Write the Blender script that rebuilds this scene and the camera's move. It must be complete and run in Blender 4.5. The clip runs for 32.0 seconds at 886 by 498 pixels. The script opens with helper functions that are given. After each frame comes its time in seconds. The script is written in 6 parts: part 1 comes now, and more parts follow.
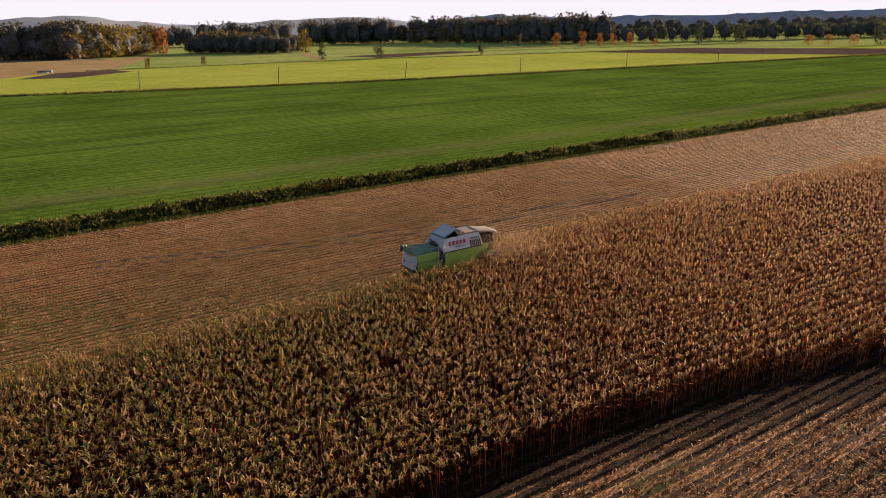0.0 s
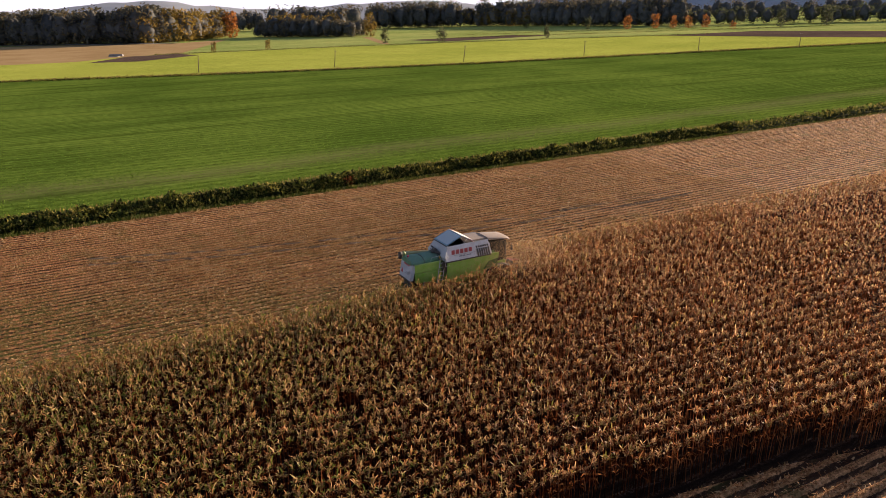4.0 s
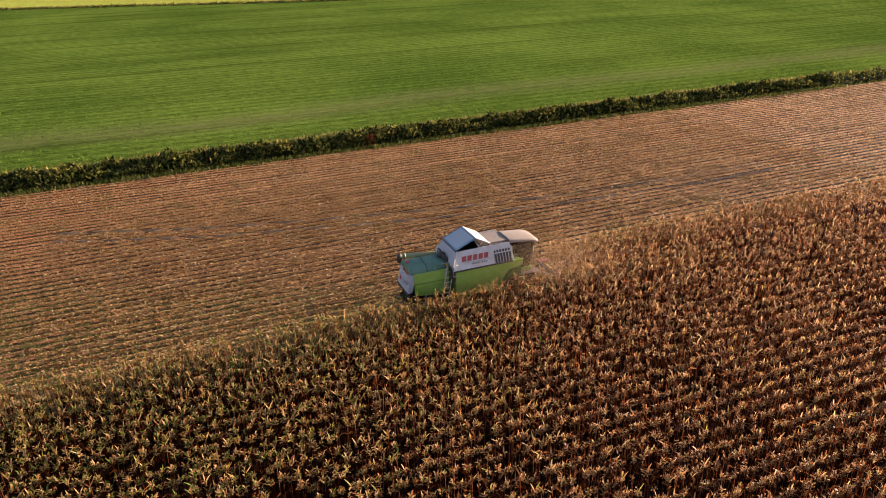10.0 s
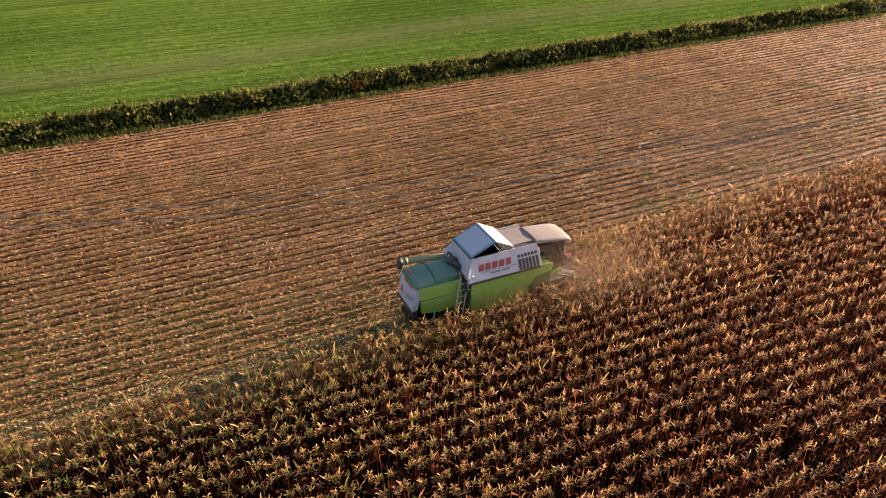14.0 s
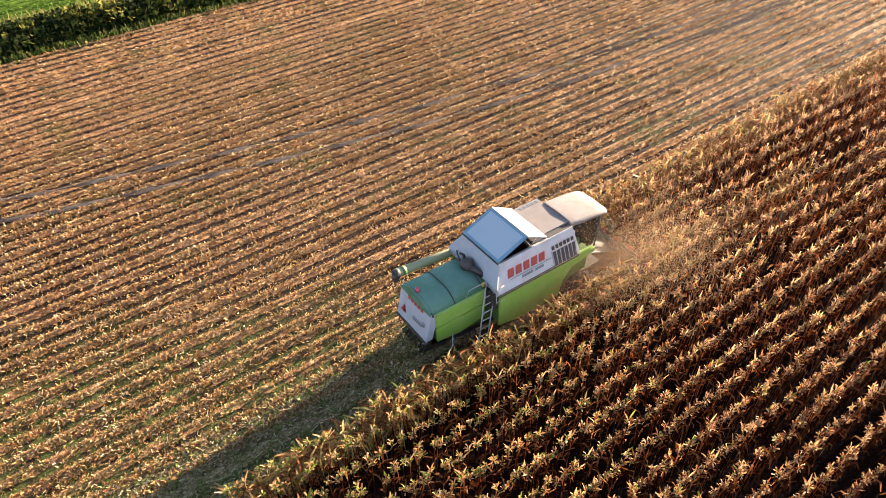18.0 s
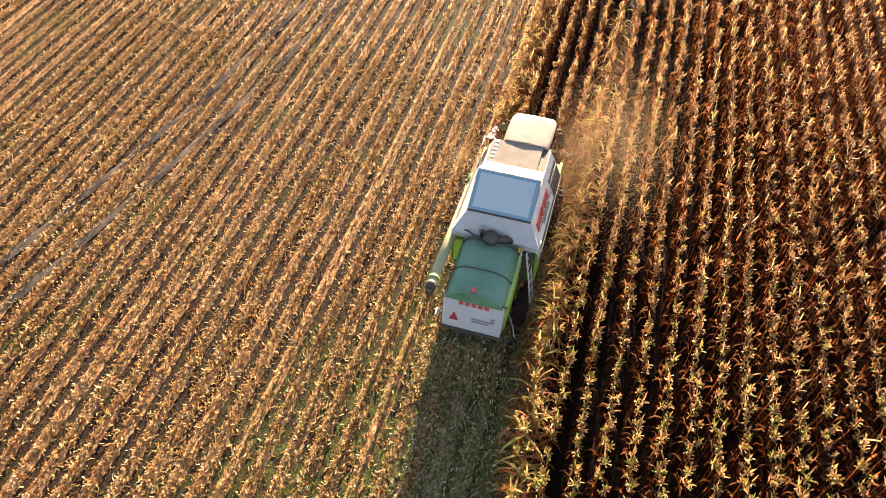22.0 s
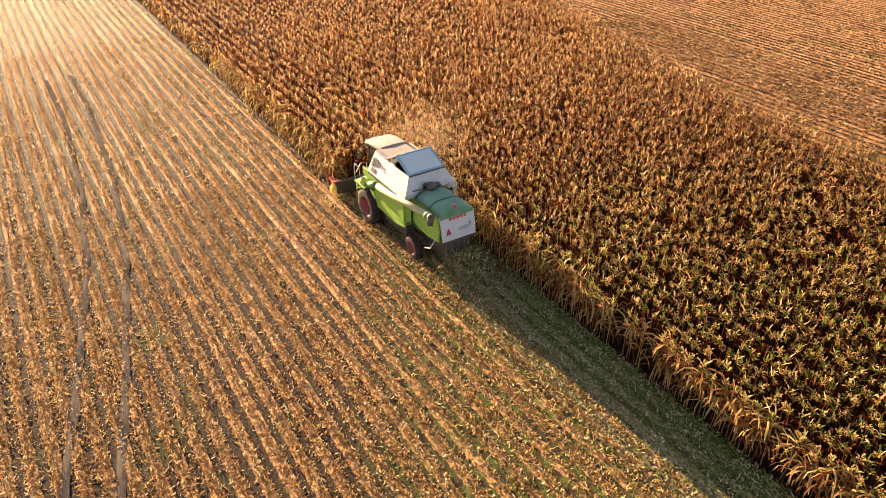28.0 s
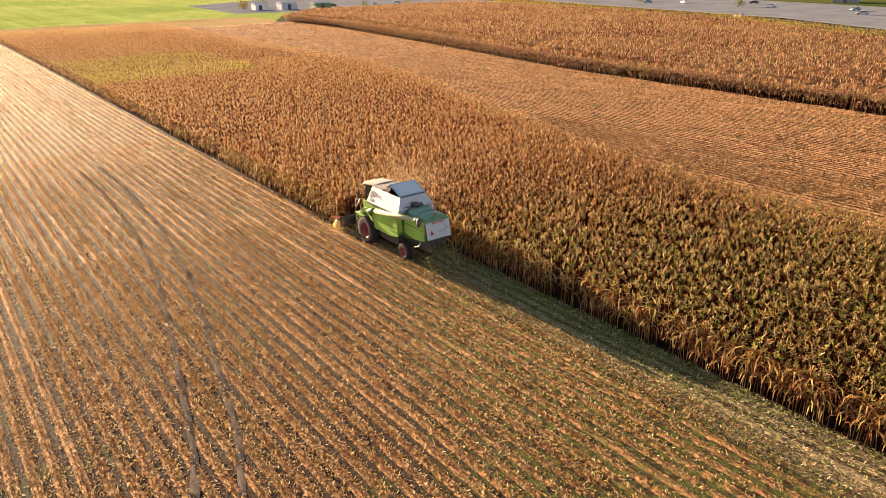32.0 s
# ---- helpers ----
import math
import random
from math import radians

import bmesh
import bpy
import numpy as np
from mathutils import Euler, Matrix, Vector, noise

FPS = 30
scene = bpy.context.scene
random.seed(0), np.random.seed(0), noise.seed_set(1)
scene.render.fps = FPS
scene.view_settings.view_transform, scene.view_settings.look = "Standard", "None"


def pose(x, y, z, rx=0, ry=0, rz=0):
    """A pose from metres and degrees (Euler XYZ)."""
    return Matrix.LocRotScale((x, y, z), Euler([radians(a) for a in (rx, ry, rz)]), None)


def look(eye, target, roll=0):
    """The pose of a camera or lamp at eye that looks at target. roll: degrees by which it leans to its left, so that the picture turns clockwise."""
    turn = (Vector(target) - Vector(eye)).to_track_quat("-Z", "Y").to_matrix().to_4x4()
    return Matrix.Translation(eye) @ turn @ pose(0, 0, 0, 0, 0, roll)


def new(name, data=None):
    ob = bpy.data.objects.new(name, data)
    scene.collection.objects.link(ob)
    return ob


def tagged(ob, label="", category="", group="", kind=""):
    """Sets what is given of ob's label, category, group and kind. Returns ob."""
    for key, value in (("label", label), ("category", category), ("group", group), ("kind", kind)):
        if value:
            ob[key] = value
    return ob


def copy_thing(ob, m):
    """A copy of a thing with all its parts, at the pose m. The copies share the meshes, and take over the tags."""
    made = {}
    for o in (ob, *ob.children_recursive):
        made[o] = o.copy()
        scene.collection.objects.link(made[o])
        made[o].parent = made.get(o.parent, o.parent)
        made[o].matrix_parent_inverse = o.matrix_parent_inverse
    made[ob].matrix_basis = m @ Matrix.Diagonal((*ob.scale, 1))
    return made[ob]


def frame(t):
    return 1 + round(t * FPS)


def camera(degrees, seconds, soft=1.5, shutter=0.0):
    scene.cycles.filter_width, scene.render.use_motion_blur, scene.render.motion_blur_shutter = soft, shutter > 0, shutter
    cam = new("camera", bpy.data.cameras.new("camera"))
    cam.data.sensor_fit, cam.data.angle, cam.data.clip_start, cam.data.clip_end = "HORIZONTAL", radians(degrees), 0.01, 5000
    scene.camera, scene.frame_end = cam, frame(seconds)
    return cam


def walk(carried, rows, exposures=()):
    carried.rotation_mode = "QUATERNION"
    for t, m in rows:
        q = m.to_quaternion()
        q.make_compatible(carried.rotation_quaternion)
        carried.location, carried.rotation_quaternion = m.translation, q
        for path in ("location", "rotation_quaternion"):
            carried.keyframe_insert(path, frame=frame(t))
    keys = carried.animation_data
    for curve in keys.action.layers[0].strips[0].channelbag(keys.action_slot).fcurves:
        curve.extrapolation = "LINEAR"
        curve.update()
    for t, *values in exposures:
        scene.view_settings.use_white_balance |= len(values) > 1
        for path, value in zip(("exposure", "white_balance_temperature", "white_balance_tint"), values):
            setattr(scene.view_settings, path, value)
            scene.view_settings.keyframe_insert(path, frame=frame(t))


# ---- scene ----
cam = camera(64.9, 32.0, 0.75)
ROWS = [  # seconds, metres, degrees
    (0.0, 23.77, -0.14, 20.94, 72.21, 1.14, -33.18),
    (0.5, 24.80, 0.13, 20.93, 72.21, 1.17, -32.41),
    (1.0, 25.81, 0.42, 20.92, 72.19, 1.22, -31.63),
    (1.5, 26.80, 0.72, 20.84, 72.02, 1.28, -30.75),
    (2.0, 27.78, 1.08, 20.82, 71.92, 1.32, -30.13),
    (2.5, 28.75, 1.47, 20.79, 71.69, 1.34, -29.49),
    (3.0, 29.68, 1.98, 20.57, 71.42, 1.37, -28.88),
    (3.5, 30.56, 2.58, 20.44, 71.35, 1.39, -28.25),
    (5.5, 33.87, 4.98, 21.07, 69.61, 1.45, -25.82),
    (6.0, 34.60, 5.64, 21.03, 69.22, 1.45, -25.31),
    (6.5, 35.30, 6.33, 21.03, 68.84, 1.43, -24.81),
    (7.0, 35.99, 7.05, 21.05, 68.45, 1.40, -24.36),
    (7.5, 36.66, 7.78, 20.96, 67.99, 1.36, -23.89),
    (8.0, 37.24, 8.60, 20.86, 67.63, 1.31, -23.51),
    (8.5, 37.79, 9.44, 20.86, 67.30, 1.28, -23.18),
    (9.0, 38.33, 10.31, 20.90, 66.81, 1.26, -22.85),
    (9.5, 38.81, 11.23, 20.96, 66.28, 1.21, -22.64),
    (10.0, 39.29, 12.16, 21.03, 65.65, 1.21, -22.42),
    (10.5, 39.73, 13.13, 21.05, 64.99, 1.22, -22.30),
    (11.0, 40.16, 14.15, 21.02, 64.31, 1.22, -22.25),
    (11.5, 40.55, 15.25, 21.00, 63.62, 1.22, -22.28),
    (12.0, 40.87, 16.40, 21.00, 62.95, 1.22, -22.31),
    (12.5, 41.17, 17.60, 21.02, 62.19, 1.24, -22.51),
    (13.0, 41.43, 18.85, 21.06, 61.24, 1.24, -22.87),
    (13.5, 41.58, 20.02, 21.11, 60.29, 1.22, -23.27),
    (15.5, 42.12, 25.42, 21.25, 55.33, 1.14, -26.56),
    (16.0, 42.25, 26.94, 21.11, 53.97, 1.08, -27.86),
    (16.5, 42.29, 28.30, 21.11, 52.72, 1.05, -29.18),
    (17.0, 42.32, 29.85, 21.03, 51.08, 0.95, -31.05),
    (17.5, 42.19, 31.19, 20.86, 49.70, 0.80, -32.98),
    (18.0, 42.07, 32.74, 20.61, 48.25, 0.61, -35.51),
    (18.5, 41.81, 34.08, 20.39, 47.09, 0.46, -38.13),
    (19.0, 41.52, 35.67, 20.27, 45.86, 0.24, -41.59),
    (19.5, 41.17, 37.08, 20.29, 44.68, 0.12, -45.17),
    (20.0, 40.76, 38.70, 20.40, 43.23, -0.12, -50.13),
    (20.5, 40.36, 40.13, 20.36, 41.95, -0.22, -55.00),
    (21.0, 39.89, 41.73, 20.38, 40.94, -0.40, -61.21),
    (21.5, 39.36, 43.12, 20.31, 40.37, -0.51, -66.94),
    (22.0, 38.77, 44.74, 20.19, 40.32, -0.71, -73.69),
    (22.5, 38.12, 46.10, 19.95, 40.64, -0.77, -79.38),
    (23.0, 37.43, 47.70, 19.74, 40.98, -0.74, -85.66),
    (23.5, 36.65, 49.12, 19.54, 41.26, -0.65, -91.02),
    (24.0, 35.83, 50.77, 19.51, 42.09, -0.46, -96.97),
    (24.5, 34.96, 52.20, 19.65, 43.61, -0.32, -101.76),
    (25.0, 33.99, 53.80, 19.81, 45.50, -0.19, -106.64),
    (25.5, 33.05, 55.18, 19.83, 47.02, -0.09, -110.38),
    (27.5, 28.72, 61.01, 19.64, 54.85, 0.30, -120.59),
    (28.0, 27.48, 62.56, 19.62, 56.78, 0.37, -122.24),
    (28.5, 26.29, 63.86, 19.51, 58.30, 0.44, -123.47),
    (29.0, 24.96, 65.34, 19.44, 60.01, 0.49, -124.68),
    (29.5, 23.74, 66.60, 19.37, 61.45, 0.54, -125.51),
    (30.0, 22.40, 67.96, 19.33, 63.01, 0.55, -126.23),
    (30.5, 21.12, 69.08, 19.18, 64.19, 0.57, -126.73),
    (31.0, 19.69, 70.33, 18.94, 65.49, 0.59, -127.12),
    (31.5, 18.36, 71.35, 18.68, 66.63, 0.61, -127.32),
    (32.0, 16.80, 72.55, 18.40, 67.92, 0.67, -127.43),
]
# exposure over the flight: the film opens darker while the bright sky is in view
EXPOSURES = [(0.0, 1.29, 5850, 20), (3.5, 1.47, 5800, 21), (6.0, 1.71, 5700, 21), (9.0, 1.89, 5700, 21), (13.5, 1.97, 5700, 23), (15.5, 2.58, 5400, 14), (18.0, 2.76, 5350, 12), (21.0, 2.86, 5700, 10), (25.0, 2.86, 6750, 13), (32.0, 2.44, 6450, 15)]
walk(cam, [(t, pose(x, y, z, rx, ry, rz)) for t, x, y, z, rx, ry, rz in ROWS], EXPOSURES)

# ---- world and sun: a low autumn sun ahead of the combine ----
SUN_AZ, SUN_EL = 4.8, 11.0
world = bpy.data.worlds.new("sky")
scene.world = world
world.use_nodes = True
wn = world.node_tree
sky = wn.nodes.new("ShaderNodeTexSky")
sky.sky_type = "NISHITA"
sky.sun_disc = False
sky.sun_elevation, sky.sun_rotation = radians(SUN_EL), radians(90 - SUN_AZ)
sky.air_density, sky.dust_density, sky.ozone_density = 0.9, 0.6, 3.0
haze = wn.nodes.new("ShaderNodeHueSaturation")          # a pale, hazy autumn sky
haze.inputs["Saturation"].default_value, haze.inputs["Value"].default_value = 0.5, 1.1
wn.links.new(sky.outputs[0], haze.inputs["Color"])
wn.links.new(haze.outputs[0], wn.nodes["Background"].inputs[0])
wn.nodes["Background"].inputs[1].default_value = 0.046
sun = bpy.data.lights.new("sun", "SUN")
sun.energy, sun.angle, sun.color = 5.0, radians(0.6), (1.0, 0.73, 0.43)
sun_ob = new("sun", sun)
sun_ob.matrix_world = look((1000 * math.cos(radians(SUN_AZ)), 1000 * math.sin(radians(SUN_AZ)), 1000 * math.tan(radians(SUN_EL))), (0, 0, 0))

rng = np.random.default_rng(7)


# ---- materials ----
class Nodes:
    """A short way to write node materials."""

    def __init__(self, name):
        self.m = bpy.data.materials.new(name)
        self.m.use_nodes = True
        self.t = self.m.node_tree
        self.p = self.t.nodes["Principled BSDF"]
        self.out = self.t.nodes["Material Output"]

    def add(self, kind, **inputs):
        n = self.t.nodes.new("ShaderNode" + kind)
        for k, v in inputs.items():
            self.put(n.inputs[k.replace("_", " ")], v)
        return n

    def put(self, socket, v):
        if isinstance(v, bpy.types.NodeSocket):
            self.t.links.new(v, socket)
        else:
            socket.default_value = v

    def where(self):
        return self.add("NewGeometry").outputs["Position"]

    def noise(self, scale, detail=3.0, vec=None, rough=0.55):
        n = self.add("TexNoise", Scale=scale, Detail=detail, Roughness=rough)
        self.put(n.inputs["Vector"], vec if vec is not None else self.where())
        return n.outputs["Fac"]

    def ramp(self, fac, stops):
        n = self.add("ValToRGB", Fac=fac)
        e = n.color_ramp.elements
        while len(e) < len(stops):
            e.new(0.5)
        for el, (pos, col) in zip(e, stops):
            el.position, el.color = pos, (*col, 1)
        return n.outputs["Color"]

    def mix(self, fac, a, b, how="MIX"):
        n = self.add("Mix")
        n.data_type, n.blend_type = "RGBA", how
        self.put(n.inputs["Factor"], fac)
        self.put(n.inputs["A"], a if isinstance(a, bpy.types.NodeSocket) else (*a, 1))
        self.put(n.inputs["B"], b if isinstance(b, bpy.types.NodeSocket) else (*b, 1))
        return n.outputs["Result"]

    def math(self, op, a, b=0.0, c=0.0):
        n = self.add("Math")
        n.operation = op
        for i, v in enumerate((a, b, c)):
            self.put(n.inputs[i], v)
        return n.outputs[0]

    def axis(self, which):
        return self.add("SeparateXYZ", Vector=self.where()).outputs[which]

    def stretch(self, x, y, z):
        n = self.add("VectorMath")
        n.operation = "MULTIPLY"
        self.put(n.inputs[0], self.where())
        n.inputs[1].default_value = (x, y, z)
        return n.outputs[0]

    def bump(self, height, strength=0.5, distance=0.05):
        self.put(self.p.inputs["Normal"], self.add("Bump", Strength=strength, Distance=distance, Height=height).outputs["Normal"])

    def done(self, color, rough=0.8, metal=0.0, spec=0.3):
        self.put(self.p.inputs["Base Color"], color if isinstance(color, bpy.types.NodeSocket) else (*color, 1))
        self.put(self.p.inputs["Roughness"], rough)
        self.p.inputs["Metallic"].default_value = metal
        self.p.inputs["Specular IOR Level"].default_value = spec
        return self.m


def leafy(name, stops, through_light=0.35, patch=None, patch_scale=0.08, patch_power=0.5, rough=0.6, clump=0.0, gloss=0.12):
    """Leaves of many tints, each leaf its own, in patches, letting some light through."""
    n = Nodes(name)
    r = n.add("NewGeometry").outputs["Random Per Island"]
    big = n.noise(patch_scale, 2.0)
    shift = n.math("MULTIPLY_ADD", n.math("SUBTRACT", big, 0.5), patch_power, r)
    if clump:          # each plant keeps a tint of its own
        shift = n.math("ADD", n.math("MULTIPLY_ADD", shift, 1 - clump, clump * 0.5), n.math("MULTIPLY", n.math("SUBTRACT", n.noise(2.6, 1.0, n.stretch(1, 1, 0.3)), 0.5), 2.2 * clump))
    if patch is not None:
        shift = n.math("ADD", shift, patch(n))
    col = n.ramp(shift, stops)
    fine = n.noise(9.0, 2.0)
    col = n.mix(0.35, col, n.ramp(fine, [(0.3, (0.45, 0.45, 0.45)), (0.7, (1.3, 1.3, 1.3))]), "MULTIPLY")
    n.done(col, rough, 0, gloss)
    tr = n.add("BsdfTranslucent", Color=col)
    mx = n.add("MixShader", Fac=through_light)
    n.t.links.new(n.p.outputs[0], mx.inputs[1])
    n.t.links.new(tr.outputs[0], mx.inputs[2])
    n.t.links.new(mx.outputs[0], n.out.inputs[0])
    return n.m


def dry_ahead(n):
    # the plants stand drier and paler further along the block
    dry = n.add("MapRange", Value=n.math("ADD", n.axis("X"), n.math("MULTIPLY", n.noise(0.09, 2), 14.0)))
    dry.inputs["From Min"].default_value, dry.inputs["From Max"].default_value = 49.0, 73.0
    dry.inputs["To Min"].default_value, dry.inputs["To Max"].default_value = 0.0, 0.46
    return dry.outputs[0]


def maize_patch(n):
    # greener near the start of the block, dry and brown further on, one yellow-green plot far ahead
    x, y = n.axis("X"), n.axis("Y")
    near = n.add("MapRange", Value=n.math("ADD", x, n.math("MULTIPLY", y, -0.5)))
    near.inputs["From Min"].default_value, near.inputs["From Max"].default_value = 20.0, 40.0
    near.inputs["To Min"].default_value, near.inputs["To Max"].default_value = 0.30, -0.03
    far = n.math("MULTIPLY", n.math("MULTIPLY", n.math("GREATER_THAN", x, 136.0), n.math("LESS_THAN", x, 172.0)), n.math("GREATER_THAN", y, 22.0))
    return n.math("ADD", n.math("ADD", near.outputs[0], n.math("MULTIPLY", dry_ahead(n), 0.15)), n.math("MULTIPLY", far, 0.18))


MAIZE = leafy("maize", [(0.0, (0.085, 0.021, 0.007)), (0.28, (0.24, 0.074, 0.023)), (0.42, (0.47, 0.215, 0.072)), (0.60, (0.68, 0.415, 0.175)), (0.78, (0.56, 0.38, 0.155)),
                        (0.90, (0.34, 0.29, 0.045)), (1.0, (0.15, 0.19, 0.022))], 0.45, maize_patch, 0.12, 0.3, 0.5, 0.2, 0.22)
MAIZE_EDGE = leafy("hanging_maize_leaves", [(0.0, (0.11, 0.028, 0.008)), (0.35, (0.30, 0.125, 0.040)), (0.7, (0.54, 0.335, 0.135)), (1.0, (0.48, 0.42, 0.12))], 0.5, None, 0.3, 0.4, 0.7, 0.0, 0.1)
# withered lower leaves and stalks, darkened further for the shade between the rows
MAIZE_LOW = leafy("shade_dark_withered_stalks", [(0.0, (0.012, 0.004, 0.002)), (0.45, (0.035, 0.010, 0.004)), (0.75, (0.15, 0.046, 0.015)), (1.0, (0.40, 0.175, 0.064))], 0.65, dry_ahead, 0.12, 0.3, 0.9, 0.0, 0.0)


def yellow_plot(n):
    # one plot far ahead is still yellow-green
    x, y = n.axis("X"), n.math("ADD", n.axis("Y"), n.math("MULTIPLY", n.noise(0.1, 2), 10.0))
    return n.math("MULTIPLY", n.math("MULTIPLY", n.math("MULTIPLY", n.math("GREATER_THAN", x, 136.0), n.math("LESS_THAN", x, 172.0)), n.math("GREATER_THAN", y, 26.0)), 0.42)


MAIZE_DRY = leafy("dry_maize_ahead", [(0.0, (0.13, 0.038, 0.015)), (0.28, (0.38, 0.155, 0.062)), (0.55, (0.64, 0.40, 0.20)), (0.85, (0.60, 0.45, 0.17)), (1.0, (0.42, 0.40, 0.05))], 0.58, yellow_plot, 0.05, 0.35, 0.65, 0.3, 0.14)
MAIZE_FAR = leafy("far_maize", [(0.0, (0.14, 0.055, 0.026)), (0.4, (0.30, 0.14, 0.070)), (0.8, (0.42, 0.26, 0.135)), (1.0, (0.29, 0.25, 0.07))], 0.4, None, 0.03, 0.6)
MAIZE_STRIP = leafy("yellow_maize_strip", [(0.0, (0.24, 0.10, 0.02)), (0.5, (0.46, 0.30, 0.05)), (1.0, (0.38, 0.38, 0.06))], 0.4, None, 0.05, 0.5)
LITTER = leafy("maize_litter", [(0.0, (0.15, 0.051, 0.018)), (0.25, (0.30, 0.135, 0.040)), (0.5, (0.46, 0.27, 0.085)), (0.76, (0.62, 0.43, 0.18)), (1.0, (0.72, 0.58, 0.36))], 0.35, None, 0.5, 0.45, 0.65, 0.0, 0.15)
LITTER_S = leafy("reddish_maize_litter", [(0.0, (0.09, 0.032, 0.012)), (0.3, (0.27, 0.12, 0.044)), (0.65, (0.43, 0.25, 0.105)), (1.0, (0.57, 0.40, 0.22))], 0.3, None, 0.1, 0.3, 0.9)
def green_strip(n):
    # 1 where weeds, and the olive look of the combine's shadow, tint the cut strip green, 0 on the fresh chaff, the
    # oldest end and the outer rows
    x = n.math("ADD", n.axis("X"), n.math("MULTIPLY", n.noise(0.4, 3), 8.0))
    y = n.math("ADD", n.axis("Y"), n.math("MULTIPLY", n.noise(0.7, 3), 0.9))
    w = 1.0
    for value, lo, hi in ((x, 55.5, 48.5), (x, 31.0, 39.0), (y, ROW0 - 0.4, ROW0 - 1.4), (y, ROW0 - 4.4, ROW0 - 3.6)):
        g = n.add("MapRange", Value=value)
        g.inputs["From Min"].default_value, g.inputs["From Max"].default_value = lo, hi
        w = n.math("MULTIPLY", w, g.outputs[0])
    return w


def greener_behind(n):
    return n.math("MULTIPLY", green_strip(n), 0.35)


PITCH, ROW0 = 0.74, 48.45
CHAFF = leafy("chopped_residue", [(0.0, (0.10, 0.06, 0.028)), (0.25, (0.22, 0.15, 0.07)), (0.45, (0.40, 0.31, 0.17)), (0.60, (0.66, 0.57, 0.38)), (0.68, (0.31, 0.32, 0.095)), (0.85, (0.17, 0.215, 0.045)), (1.0, (0.10, 0.15, 0.028))], 0.25, greener_behind, 0.4, 0.4, 0.9)
STUMP = leafy("maize_stump", [(0.0, (0.132, 0.060, 0.018)), (0.5, (0.288, 0.180, 0.060)), (1.0, (0.252, 0.216, 0.060))], 0.1)
WEEDS = leafy("ditch_weeds", [(0.0, (0.010, 0.014, 0.004)), (0.4, (0.032, 0.048, 0.009)), (0.7, (0.13, 0.145, 0.022)), (0.9, (0.27, 0.24, 0.04)), (1.0, (0.40, 0.33, 0.08))], 0.35, None, 0.5, 0.5, 0.9)
GRASS = leafy("verge_grass", [(0.0, (0.036, 0.066, 0.009)), (0.5, (0.096, 0.132, 0.018)), (0.8, (0.192, 0.186, 0.036)), (1.0, (0.288, 0.216, 0.084))], 0.4, None, 0.3, 0.6)
DRY_GRASS = leafy("dry_grass", [(0.0, (0.096, 0.084, 0.018)), (0.4, (0.216, 0.174, 0.042)), (1.0, (0.330, 0.246, 0.102))], 0.4, None, 0.3, 0.5)
RED_LEAF = leafy("red_leaves", [(0.0, (0.108, 0.018, 0.007)), (0.6, (0.216, 0.048, 0.012)), (1.0, (0.252, 0.108, 0.018))], 0.3)
CROP = leafy("young_crop", [(0.0, (0.07, 0.13, 0.010)), (0.6, (0.13, 0.225, 0.02)), (1.0, (0.20, 0.30, 0.035))], 0.4, None, 0.06, 0.4, 0.95)
# woodland leaf tints lifted and greyed to carry the distance haze
TREE_DARK = leafy("woodland_leaves", [(0.0, (0.07, 0.075, 0.07)), (0.45, (0.115, 0.115, 0.085)), (0.8, (0.17, 0.145, 0.08)), (1.0, (0.23, 0.165, 0.075))], 0.3, None, 0.02, 0.7, 0.95)
TREE_GOLD = leafy("autumn_leaves", [(0.0, (0.08, 0.06, 0.015)), (0.5, (0.24, 0.17, 0.035)), (1.0, (0.40, 0.27, 0.06))], 0.3, None, 0.05, 0.4)
TREE_ORANGE = leafy("orange_leaves", [(0.0, (0.16, 0.06, 0.02)), (0.5, (0.42, 0.17, 0.035)), (1.0, (0.55, 0.27, 0.07))], 0.3, None, 0.05, 0.4)
TREE_GREEN = leafy("green_leaves", [(0.0, (0.06, 0.072, 0.045)), (0.6, (0.11, 0.125, 0.06)), (1.0, (0.17, 0.165, 0.07))], 0.35, None, 0.05, 0.4, 0.95)

DUST = leafy("flying_chaff", [(0.0, (0.24, 0.13, 0.07)), (0.5, (0.34, 0.20, 0.11)), (1.0, (0.42, 0.28, 0.16))], 0.5, None, 0.5, 0.2, 1.0)
# paler copy of the dust, its sunlit brightness put into the colour
DUST_PALE = leafy("sunlit_dust", [(0.0, (0.42, 0.28, 0.15)), (1.0, (0.62, 0.46, 0.28))], 0.5, None, 0.5, 0.2, 1.0)


def bark():
    n = Nodes("bark")
    f = n.noise(6, 5, n.stretch(1, 1, 0.2))
    n.bump(f, 0.6, 0.03)
    return n.done(n.ramp(f, [(0.3, (0.05, 0.035, 0.025)), (0.7, (0.17, 0.13, 0.09))]), 0.9)


